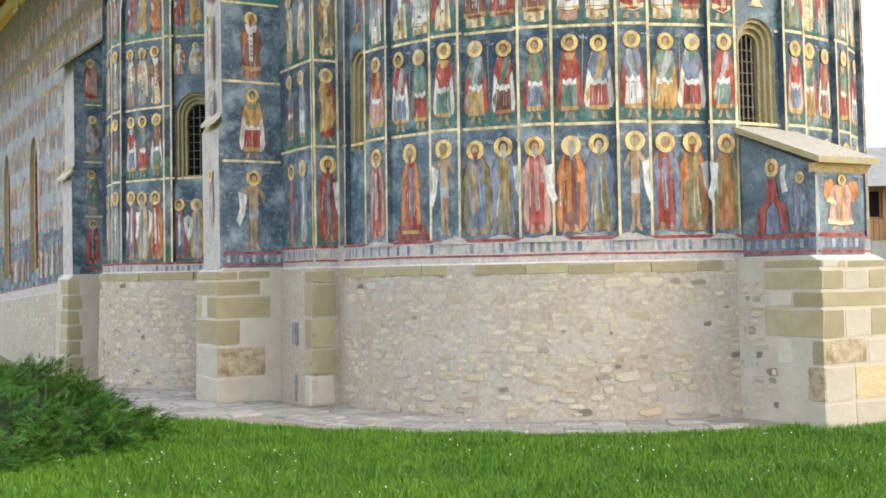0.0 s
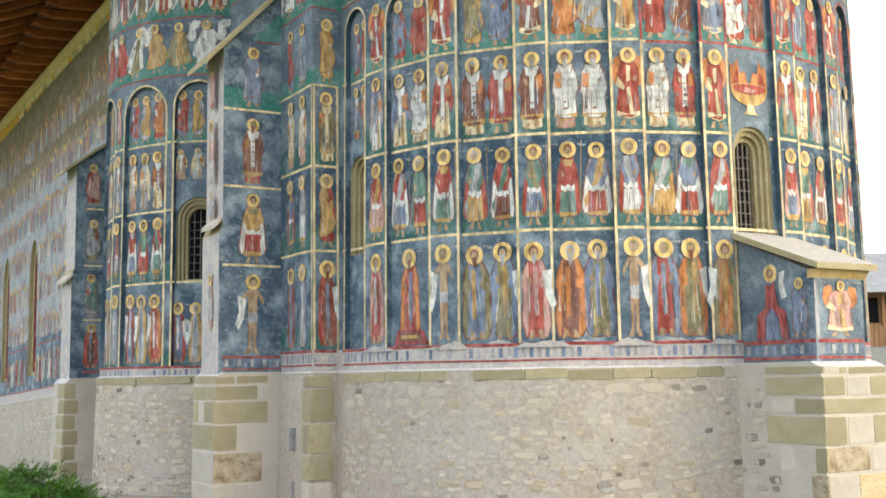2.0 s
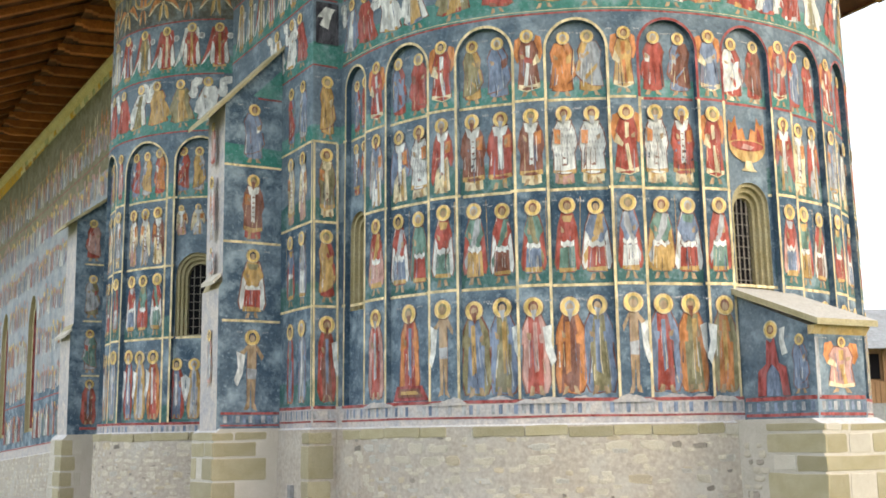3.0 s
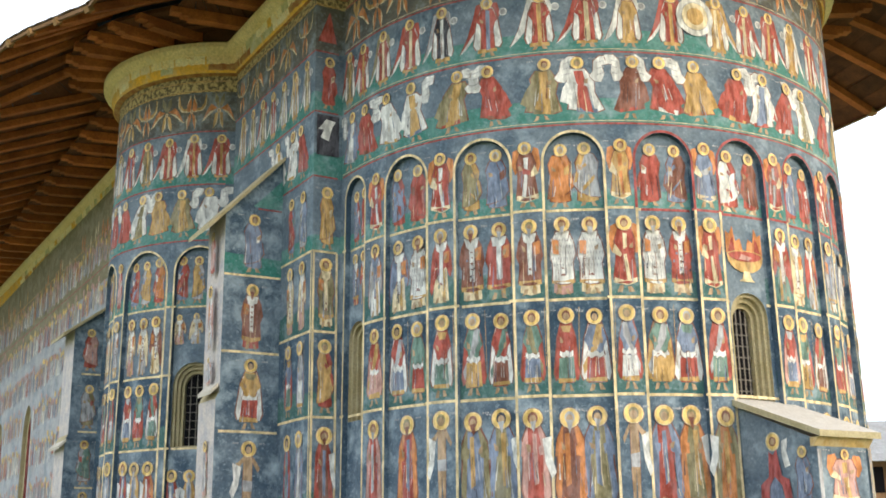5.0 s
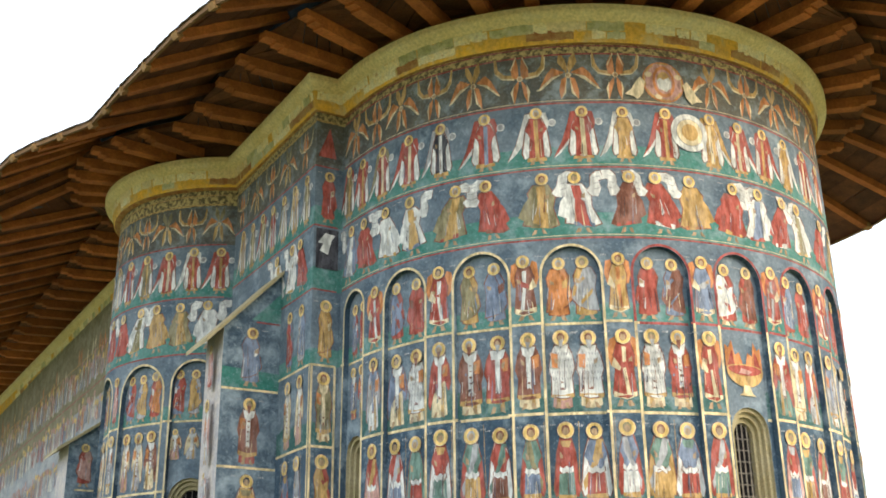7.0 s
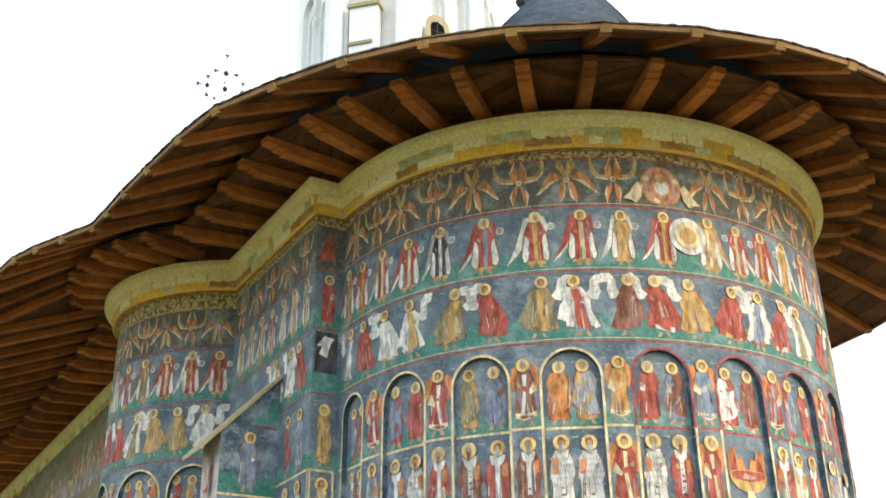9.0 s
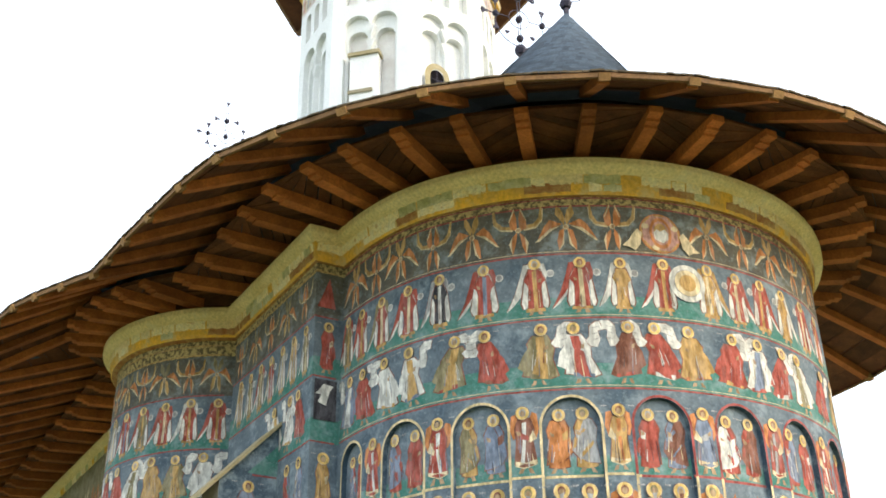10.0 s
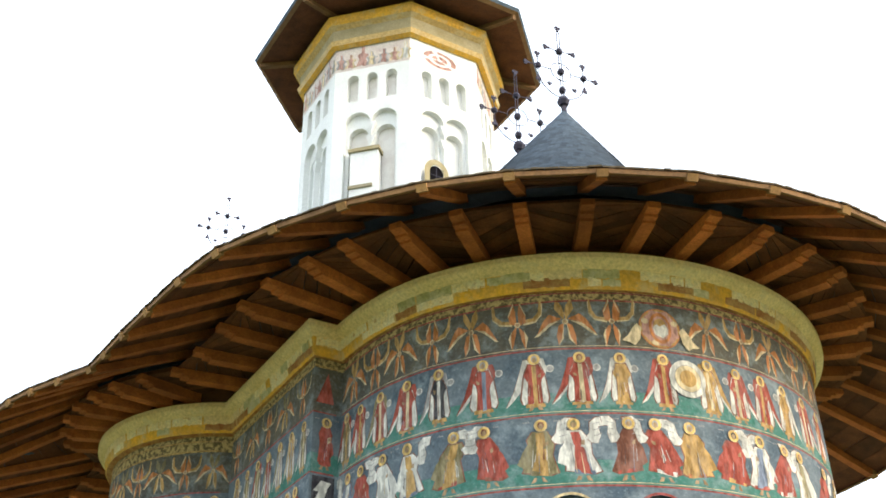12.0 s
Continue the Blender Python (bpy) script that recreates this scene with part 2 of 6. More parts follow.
def bands_main(z):
    for top, mat in ((1.97, M_BORDER), (3.2, M_WASH), (4.27, M_BLUE), (5.3, M_BLUE2), (5.52, M_GREEN), (6.3, M_BLUE2), (6.62, M_GREEN), (7.2, M_BLUE2), (7.48, M_GREEN), (8.06, M_BLUE2), (8.72, M_TOP)):
        if z < top:
            return mat
    return M_FRIEZE


CUTS = (1.97, 3.2, 4.27, 5.3, 5.52, 6.3, 6.62, 7.2, 7.48, 8.06, 8.72)


def arch(op):
    return lambda s: op["zs"] + op.get("rise", 1.0) * math.sqrt(max(op["hw"] ** 2 - (s - op["c"]) ** 2, 0))


def column(b, at, s0, s1, lo, hi, d, mat):
    """A strip of wall between two heights, cut where the painted bands change."""
    a0, a1, h0, h1 = lo(s0), lo(s1), hi(s0), hi(s1)
    if max(h0 - a0, h1 - a1) < 1e-4:
        return
    zs = [z for z in CUTS if max(a0, a1) + 1e-4 < z < min(h0, h1) - 1e-4] if callable(mat) else []
    prev = (a0, a1)
    for nxt in [(z, z) for z in zs] + [(h0, h1)]:
        m = mat((max(prev) + min(nxt)) / 2) if callable(mat) else mat
        b.face([at(s0, prev[0], d), at(s1, prev[1], d), at(s1, nxt[1], d), at(s0, nxt[0], d)], m)
        prev = nxt


def wall(b, at, s0, s1, lo, hi, d, ops, mat, step=0.12, grid=()):
    """A wall with arched recesses, one inside another."""
    edges = [s0]
    for op in sorted(ops, key=lambda o: o["c"]):
        edges += [op["c"] - op["hw"], op["c"] + op["hw"]]
    edges.append(s1)
    ops = sorted(ops, key=lambda o: o["c"])
    for i in range(len(edges) - 1):
        e0, e1 = edges[i], edges[i + 1]
        if e1 - e0 < 1e-5:
            continue
        op = ops[i // 2] if i % 2 else None
        n = max(1, math.ceil((e1 - e0) / step)) if op is None else max(10, math.ceil((e1 - e0) / step))
        pts = [e0 + (e1 - e0) * k / n for k in range(n + 1)] if op is None else [op["c"] - op["hw"] * math.cos(math.pi * k / n) for k in range(n + 1)]
        outer = [g for g in grid if e0 + 1e-4 < g < e1 - 1e-4]
        if grid:
            pts = sorted(set([e0, e1] + outer + (pts if op is not None else [])))
        mine = pts if op is not None else None
        for p, q in zip(pts, pts[1:]):
            if op is None:
                column(b, at, p, q, lo, hi, d, mat)
                continue
            za, zb, dd = arch(op), op["zb"], d + op["dep"]
            column(b, at, p, q, lo, lambda s: max(zb, lo(s)), d, mat)
            column(b, at, p, q, za, hi, d, mat)
            b.face([at(p, za(p), d), at(q, za(q), d), at(q, za(q), dd), at(p, za(p), dd)], op["side"])
            if zb > lo(p) + 1e-3:
                b.face([at(p, zb, d), at(q, zb, d), at(q, zb, dd), at(p, zb, dd)], op["side"])
        if op is not None:
            za, zb, dd = arch(op), op["zb"], d + op["dep"]
            for e in (e0, e1):
                b.face([at(e, zb, d), at(e, za(e), d), at(e, za(e), dd), at(e, zb, dd)], op["side"])
            if op["back"] is not None:
                wall(b, at, e0, e1, lambda s: op["zb"], za, dd, op.get("ops", []), op["back"], step, mine)


def ribbon(b, at, s0, s1, z, h, depth_of, mat, lift=0.004, step=0.1):
    """A painted line that runs level along a wall and follows its recesses."""
    n = max(1, math.ceil((s1 - s0) / step))
    for i in range(n):
        p, q = s0 + (s1 - s0) * i / n, s0 + (s1 - s0) * (i + 1) / n
        d = depth_of((p + q) / 2) - lift
        wob = 0.006 * noise.noise((p * 1.7, z, 0.3)), 0.006 * noise.noise((q * 1.7, z, 0.3))
        b.face([at(p, z - h / 2 + wob[0], d), at(q, z - h / 2 + wob[1], d), at(q, z + h / 2 + wob[1], d), at(p, z + h / 2 + wob[0], d)], mat)


def post(b, at, s, w, z0, z1, d, mat, lift=0.004):
    b.face([at(s - w / 2, z0, d - lift), at(s + w / 2, z0, d - lift), at(s + w / 2, z1, d - lift), at(s - w / 2, z1, d - lift)], mat)


def arch_line(b, at, op, w, d, mat, lift=0.004, n=18):
    za = arch(op)
    for k in range(n):
        a, c = math.pi * k / n, math.pi * (k + 1) / n
        r0, r1 = op["hw"], op["hw"] + w
        q = [at(op["c"] - r * math.cos(t), op["zs"] + op.get("rise", 1) * r * math.sin(t), d - lift) for r, t in ((r0, a), (r1, a), (r1, c), (r0, c))]
        b.face(q, mat)


# ---- painted motifs: plain flat shapes of robes, discs, wings and scrolls ----
RNG = random.Random(7)


def motif(at, s, z, h, w, d, kind, cols, parent, tail=1):
    """One painted motif, h high and w wide, standing at (s, z) on a wall at depth d; cols: cloak, robe, accent."""
    b = Build()
    c1, c2, c3 = (PIG[c] for c in cols)
    layer = [0]

    bend = RNG.uniform(0.12, 0.3) * RNG.choice((-1, 1)) if kind == "prophet" else RNG.uniform(-0.05, 0.05)

    def shape(pts, mat, jit=0.012):
        layer[0] += 1
        pts = [(x + bend * (y - 0.15), y) for x, y in pts]
        if len(pts) >= 8 and jit == 0.012:
            cx, cy = sum(x for x, y in pts) / len(pts), sum(y for x, y in pts) / len(pts)
            b.face([at(s + tail * (cx + (x - cx) * 1.09) * w, z + (cy + (y - cy) * 1.03) * h, d - 0.0028 - 0.0005 * layer[0]) for x, y in pts], PIG["n"])
        dd = d - 0.003 - 0.0005 * layer[0]
        b.face([at(s + tail * (x * w + RNG.uniform(-jit, jit) * w), z + (y + RNG.uniform(-jit, jit)) * h, dd) for x, y in pts], mat)

    def disc(x, y, r, mat, sy=1.0, n=14):
        layer[0] += 1
        x += bend * (y - 0.15)
        dd = d - 0.003 - 0.0005 * layer[0]
        b.face([at(s + tail * x * w + r * h * math.cos(2 * math.pi * i / n), z + y * h + sy * r * h * math.sin(2 * math.pi * i / n), dd) for i in range(n)], mat)

    lean = RNG.uniform(-0.05, 0.05)
    turn = RNG.choice((-1, 1))
    w, tail = w * RNG.uniform(0.9, 1.12) * {"saint": 1.22, "winged": 1.2, "elder": 1.06, "bishop": 1.06}.get(kind, 1.0), tail if kind == "angel" else tail * turn
    h *= RNG.uniform(0.965, 1.0)
    if kind == "seraph":
        # six wings: either a raised and a lowered pair with curved pale arms, or all of them spread crosswise
        up = cols[0] == "t"
        lo = RNG.uniform(0.9, 1.08)
        for sg in (-1, 1):
            if up:
                wings = ([(0.02, 0.50), (0.15, 0.56), (0.17, 0.74), (0.06, 1.0), (0.03, 0.78)], [(0.02, 0.48), (0.10, 0.40), (0.17, 0.24), (0.13, 0.0), (0.06, 0.2), (0.03, 0.36)])
                curl = [(0.10, 0.50), (0.34, 0.54), (0.47, 0.68), (0.49, 0.95), (0.45, 0.97), (0.41, 0.72), (0.30, 0.60), (0.10, 0.57)]
                for q, m in ((curl, PIG["c"]), ([(x * 0.98, y + 0.035) for x, y in curl], c3)):
                    shape([(sg * x * lo, y) for x, y in q], m, 0.01)
                edge = ((0.06, 1.0), (0.175, 0.72), (0.155, 0.72), (0.05, 0.95)), ((0.13, 0.0), (0.18, 0.24), (0.12, 0.40), (0.13, 0.22))
            else:
                wings = ([(0.02, 0.55), (0.06, 0.62), (0.17, 0.80), (0.15, 1.02), (0.05, 0.88), (0.0, 0.7)], [(0.06, 0.58), (0.28, 0.70), (0.40, 0.56), (0.56, 0.24), (0.30, 0.50)], [(0.02, 0.5), (0.12, 0.45), (0.17, 0.22), (0.16, 0.02), (0.08, 0.18)])
                edge = ((0.08, 0.56), (0.30, 0.50), (0.58, 0.22), (0.50, 0.24), (0.28, 0.44)), ((0.02, 0.5), (0.08, 0.18), (0.16, 0.02), (0.05, 0.16))
            for q, m in zip(wings, (c1, PIG["t"], c2)):
                shape([(sg * x * lo, y) for x, y in q], m, 0.01)
            for q in edge:
                shape([(sg * x * lo, y) for x, y in q], PIG["c"], 0.008)
        disc(0, 0.52, 0.055, PIG["c"])
        disc(0, 0.52, 0.038, PIG["s"])
        return b.part("painted_wing_motif", parent)
    if kind == "angel":
        # one wing sweeps down behind the robe, the other is raised; a pale disc is held up on that side
        shape([(-0.05, 0.72), (-0.16, 0.88), (-0.30, 0.87), (-0.40, 0.66), (-0.56, 0.38), (-0.78, 0.12), (-0.50, 0.30), (-0.24, 0.50)], c1)
        shape([(-0.24, 0.52), (-0.50, 0.33), (-0.80, 0.11), (-0.60, 0.19), (-0.28, 0.42)], PIG["w"])
        shape([(0.05, 0.72), (0.16, 0.88), (0.28, 0.87), (0.36, 0.70), (0.30, 0.58), (0.16, 0.60)], c1)
    if kind == "winged":
        # short raised wings behind a long robe with a pale hem
        for sg in (-1, 1):
            shape([(0.10 * sg, 0.70), (0.20 * sg, 0.87), (0.33 * sg, 0.84), (0.37 * sg, 0.64), (0.28 * sg, 0.50), (0.16 * sg, 0.56)], PIG["t"])
        shape([(-0.15, 0.79), (0.15, 0.79), (0.24, 0.64), (0.21, 0.46), (0.27, 0.16), (0.06, 0.12), (-0.14, 0.14), (-0.26, 0.18), (-0.20, 0.46), (-0.24, 0.64)], c1)
        shape([(-0.26, 0.21), (0.0, 0.17), (0.27, 0.20), (0.28, 0.14), (0.05, 0.10), (-0.27, 0.15)], PIG["c"])
        shape([(-0.05, 0.74), (0.06, 0.74), (0.05, 0.46), (0.13, 0.18), (0.05, 0.16), (-0.03, 0.44)], c3)
        shape([(0.22, 0.64), (0.10, 0.50), (-0.12, 0.47), (-0.14, 0.52), (0.06, 0.58)], c2)
        shape([(-0.22, 0.62), (-0.30, 0.50), (-0.10, 0.44), (-0.08, 0.49)], PIG["c"])
    if kind == "saint":
        # long robe with a cloak drawn aslant across it
        shape([(-0.13, 0.79), (0.13, 0.79), (0.23, 0.66), (0.18, 0.45), (0.23, 0.12), (0.08, 0.09), (-0.10, 0.10), (-0.21, 0.12), (-0.17, 0.45), (-0.22, 0.66)], c2)
        shape([(-0.17, 0.79), (-0.02, 0.80), (0.09, 0.62), (0.25, 0.50), (0.30, 0.34), (0.16, 0.22), (-0.05, 0.17), (-0.26, 0.15), (-0.21, 0.48), (-0.26, 0.66)], c1)
        shape([(0.02, 0.66), (0.24, 0.52), (0.28, 0.36), (0.22, 0.38), (0.16, 0.52), (-0.02, 0.62)], c2)
        shape([(0.08, 0.60), (0.20, 0.64), (0.19, 0.52), (0.09, 0.49)], PIG["w"] if cols[2] == "w" else c3)
    if kind in ("angel", "warrior"):
        shape([(-0.16, 0.79), (0.16, 0.79), (0.28, 0.62), (0.38, 0.22), (0.32, 0.14), (0.2, 0.17), (0, 0.13), (-0.2, 0.17), (-0.32, 0.14), (-0.38, 0.23), (-0.28, 0.62)], PIG["w"] if kind == "angel" else c1)
        shape([(-0.16, 0.78), (0.14, 0.78), (0.21, 0.6), (0.17, 0.46), (0.2, 0.12), (-0.2, 0.12), (-0.17, 0.46), (-0.22, 0.6)], c2)
        if kind == "warrior":
            shape([(-0.22, 0.76), (-0.05, 0.78), (0.12, 0.5), (0.34, 0.3), (0.30, 0.2), (0.06, 0.42), (-0.18, 0.62)] if RNG.random() < 0.4 else [(-0.17, 0.76), (0.17, 0.76), (0.1, 0.68), (-0.1, 0.67)], PIG[RNG.choice("loge")])
            shape([(-0.2, 0.47), (-0.1, 0.44), (0, 0.47), (0.1, 0.44), (0.2, 0.47), (0.22, 0.42), (0.1, 0.38), (0, 0.41), (-0.1, 0.38), (-0.22, 0.42)], PIG["w"])
            shape([(-0.22, 0.40), (0.22, 0.40), (0.26, 0.12), (-0.26, 0.12)], c3)
        else:
            shape([(-0.05, 0.76), (0.06, 0.76), (0.08, 0.14), (-0.04, 0.14)], c3)
        shape([(-0.26, 0.17), (0.26, 0.17), (0.27, 0.12), (-0.27, 0.12)] if kind == "warrior" else [(-0.26, 0.14), (0.26, 0.14), (0.27, 0.085), (-0.27, 0.085)], PIG["o"])
    elif kind == "bishop":
        # long pale robe with a hem, a cloak over the arms and a broad white band with a fall in front
        lower = {"p": "p", "o": "c"}.get(cols[1], cols[1])
        shape([(-0.20, 0.48), (0.20, 0.48), (0.27, 0.05), (0.02, 0.03), (-0.26, 0.05)], PIG[lower])
        shape([(0.05, 0.44), (0.13, 0.44), (0.17, 0.06), (0.07, 0.05)], PIG["o"])
        if RNG.random() < 0.5:
            shape([(-0.15, 0.80), (0.15, 0.80), (0.28, 0.67), (0.33, 0.50), (0.27, 0.40), (0.29, 0.18), (0.08, 0.15), (-0.12, 0.15), (-0.30, 0.18), (-0.26, 0.40), (-0.34, 0.50), (-0.28, 0.67)], c1)
            shape([(-0.30, 0.21), (0.0, 0.19), (0.29, 0.21), (0.30, 0.16), (0.0, 0.13), (-0.31, 0.16)], PIG["o"])
        else:
            shape([(-0.15, 0.80), (0.15, 0.80), (0.30, 0.66), (0.36, 0.44), (0.30, 0.34), (0.19, 0.48), (0.0, 0.42), (-0.18, 0.34), (-0.30, 0.14), (-0.36, 0.20), (-0.33, 0.46), (-0.28, 0.66)], c1)
        shape([(-0.20, 0.79), (0.20, 0.79), (0.14, 0.68), (0.07, 0.66), (0.06, 0.26), (-0.06, 0.26), (-0.06, 0.66), (-0.15, 0.68)], c3)
        for k in range(RNG.choice((1, 1, 2, 6))):
            y = 0.26 + 0.07 * k
            shape([(-0.035, y), (0.035, y), (0.035, y + 0.02), (-0.035, y + 0.02)], PIG["n"])
        if cols in ("wpw", "wow"):
            for q in range(9):
                for u in range(5):
                    x, y = (q - 4) * 0.075 + 0.037 * (u % 2), 0.36 + 0.075 * u
                    shape([(x - 0.012, y), (x + 0.012, y), (x + 0.012, y + 0.034), (x - 0.012, y + 0.034)], PIG["e"], 0.004)
        elif RNG.random() < 0.5:
            for q in range(7):
                x, y = (-0.3 + 0.09 * q), 0.30 + 0.1 * (q % 3)
                shape([(x, y), (x + 0.03, y + 0.02), (x, y + 0.04), (x - 0.03, y + 0.02)], PIG[RNG.choice("kbn")])
        shape([(0.1, 0.66), (0.28, 0.68), (0.27, 0.52), (0.12, 0.51)], PIG["t"])
    elif kind == "elder":
        shape([(-0.15, 0.80), (0.15, 0.80), (0.29, 0.66), (0.31, 0.40), (0.35, 0.16), (0.25, 0.05), (0.1, 0.03), (-0.12, 0.05), (-0.26, 0.04), (-0.34, 0.20), (-0.29, 0.42), (-0.28, 0.66)], c1)
        shape([(-0.14, 0.78), (0.08, 0.78), (0.2, 0.5), (0.17, 0.04), (-0.22, 0.05), (-0.16, 0.5)], c2)
        x = RNG.uniform(-0.08, 0.05)
        shape([(x - 0.05, 0.72), (x + 0.05, 0.72), (x + 0.06, 0.25), (x - 0.04, 0.22)], c3)
        for sg in (-1, 1):
            shape([(0.3 * sg, 0.64), (0.33 * sg, 0.5), (0.12 * sg, 0.52), (0.1 * sg, 0.6)], c1)
    elif kind == "ascetic":
        shape([(-0.12, 0.78), (0.12, 0.78), (0.13, 0.45), (0.1, 0.05), (0.03, 0.05), (0.0, 0.4), (-0.03, 0.05), (-0.1, 0.05), (-0.13, 0.45)], PIG["s"])
        shape([(-0.12, 0.72), (-0.3, 0.62), (-0.34, 0.7), (-0.28, 0.71), (-0.12, 0.78)], PIG["s"])
        shape([(0.12, 0.72), (0.3, 0.6), (0.34, 0.65), (0.14, 0.78)], PIG["s"])
        shape([(-0.14, 0.5), (0.14, 0.5), (0.13, 0.38), (-0.13, 0.38)], c2)
    elif kind == "prophet":
        shape([(-0.2 + lean, 0.78), (0.16 + lean, 0.78), (0.34, 0.6), (0.3, 0.42), (0.46, 0.16), (0.28, 0.12), (-0.40, 0.18), (-0.24, 0.5), (-0.34, 0.66)], c1)
        shape([(-0.12 + lean, 0.76), (0.1 + lean, 0.76), (0.14, 0.5), (0.22, 0.12), (-0.2, 0.16), (-0.1, 0.5)], c2)
        shape([(-0.2, 0.2), (0.32, 0.16), (0.3, 0.11), (-0.2, 0.14)], c3)
        sx = RNG.choice((-1, 1))
        shape([(0.24 * sx, 0.66), (0.36 * sx, 0.74), (0.40 * sx, 0.9), (0.58 * sx, 0.98), (0.84 * sx, 0.96), (0.76 * sx, 0.84), (0.60 * sx, 0.82), (0.62 * sx, 0.70), (0.52 * sx, 0.58), (0.36 * sx, 0.58)], PIG["w"])
        shape([(-0.3 * sx, 0.6), (-0.44 * sx, 0.5), (-0.56 * sx, 0.3), (-0.36 * sx, 0.24), (-0.2 * sx, 0.4)], c1)
        for q in range(3):
            shape([(0.45 * sx, 0.87 - 0.09 * q), (0.66 * sx, 0.90 - 0.09 * q), (0.66 * sx, 0.89 - 0.09 * q), (0.45 * sx, 0.86 - 0.09 * q)], PIG["e"], 0.002)
    if kind == "angel":
        disc(0.44, 0.70, 0.062, PIG["w"])
        disc(0.44, 0.70, 0.046, PIG["e"])
    if kind in ("elder", "ascetic") and RNG.random() < 0.6:
        sx = RNG.choice((-1, 1))
        shape([(0.2 * sx, 0.66), (0.44 * sx, 0.7), (0.4 * sx, 0.52), (0.5 * sx, 0.36), (0.4 * sx, 0.3), (0.26 * sx, 0.44)], PIG["w"])
    if kind in ("saint", "warrior", "angel", "prophet"):
        for sg in (() if kind == "saint" else (-1, 1)):
            shape([(0.16 * sg, 0.76), (0.30 * sg, 0.6), (0.16 * sg, 0.5), (0.06 * sg, 0.53), (0.17 * sg, 0.61)], c2 if kind != "prophet" else c1)
    for sg in (-1, 1):
        shape([(0.05 * sg, 0.1), (0.13 * sg, 0.1), (0.2 * sg, 0.02), (0.08 * sg, 0.03)], PIG["s"])
    if kind != "ascetic":
        lo, hi, half = (0.1, 0.42, 0.24) if kind == "warrior" else (0.1, 0.62, 0.26)
        for q in range(RNG.randint(5, 8)):
            x, y0 = RNG.uniform(-half, half), RNG.uniform(lo, hi * 0.6)
            y1, wd, dx = min(y0 + RNG.uniform(0.12, 0.35), 0.72), RNG.uniform(0.008, 0.03), RNG.uniform(-0.04, 0.04)
            shape([(x, y0), (x + wd, y0), (x * 0.85 + dx + wd * 0.4, y1), (x * 0.85 + dx, y1)], PIG[RNG.choice("wcenkb")], 0.004)
        sx = RNG.choice((-1, 1))
        shape([(0.1 * sx, 0.6), (0.2 * sx, 0.63), (0.18 * sx, 0.56), (0.1 * sx, 0.55)], PIG["s"])
    if kind == "warrior" and RNG.random() < 0.5:
        sx = RNG.choice((-1, 1))
        shape([(0.42 * sx, 0.3), (0.435 * sx, 0.3), (0.40 * sx, 0.98), (0.385 * sx, 0.98)], PIG["o"], 0.002)
    k = 0.060 if kind != "elder" else 0.062
    if kind != "angel":
        for sx in (-1, 1):
            for q in range(3):
                shape([(sx * (0.30 + 0.06 * q), 0.92), (sx * (0.335 + 0.06 * q), 0.92), (sx * (0.335 + 0.06 * q), 0.935), (sx * (0.30 + 0.06 * q), 0.94)], PIG["e"], 0.004)
    disc(lean * 0.5, 0.865, 1.66 * k, PIG["n"])
    disc(lean * 0.5, 0.865, 1.58 * k, PIG["c"])
    disc(lean * 0.5, 0.865, 1.46 * k, PIG["h"])
    disc(lean * 0.5, 0.868, 0.80 * k, PIG[RNG.choice("nnkel")], 1.2)
    disc(lean * 0.5, 0.855, 0.56 * k, PIG["s"], 1.25)
    if kind in ("elder", "bishop") and RNG.random() < 0.8:
        shape([(lean * 0.5 - 0.07, 0.84), (lean * 0.5 + 0.07, 0.84), (lean * 0.5 + 0.04, 0.77), (lean * 0.5, 0.72), (lean * 0.5 - 0.04, 0.77)], PIG[RNG.choice("een")])
    return b.part("painted_robe_motif", parent)

# ---- main apse ----
def deg_a(a):
    return radians(a) * R_A


NICHES = [83.6, 67.8, 51.6, 35.5, 19.7, 4.3, -11.4, -27.3, -43.2, -59.1, -75.0]
PIERS = [75.8, 59.7, 43.5, 27.6, 12.0, -3.5, -19.4, -35.2, -51.1, -67.0]
HW = 0.336
at_a = rim((0, 0), R_A)


def window_op(c, zb, zs, hw):
    """A deep stepped window recess of moulded stone inside a niche."""
    inner = dict(c=c, hw=hw - 0.13, zb=zb + 0.03, zs=zs - 0.02, dep=0.12, side=M_FRAME_STONE, back=None)
    mid2 = dict(c=c, hw=hw - 0.085, zb=zb + 0.02, zs=zs - 0.01, dep=0.05, side=M_FRAME_STONE, back=M_FRAME_STONE, ops=[inner])
    mid = dict(c=c, hw=hw - 0.04, zb=zb + 0.01, zs=zs, dep=0.05, side=M_FRAME_STONE, back=M_FRAME_STONE, ops=[mid2])
    return dict(c=c, hw=hw, zb=zb, zs=zs, dep=0.04, side=M_FRAME_STONE, back=M_FRAME_STONE, ops=[mid])


def niche(c, hw, zs, dep=0.07, ops=(), back=bands_main, side=M_BLUE, zb=1.97):
    return dict(c=c, hw=hw, zb=zb, zs=zs, dep=dep, side=side, back=back, ops=list(ops))


b = Build()
ops_a = []
for a in NICHES:
    hw = HW if a < 80 else 0.25
    win = [window_op(deg_a(a), 3.13, 4.12, 0.27 if a < 80 else 0.235)] if a in (83.6, 4.3) else []
    ops_a.append(niche(deg_a(a), hw, 6.21 - hw, ops=win))
wall(b, at_a, deg_a(-105), deg_a(90), lambda s: Z_PLINTH, lambda s: Z_TOP, 0.0, ops_a, bands_main)
apse = b.thing("wall_east_apse", "rounded church apse wall covered in rows of faded frescoes between shallow blind arches", "wall", "structure", weld=True)


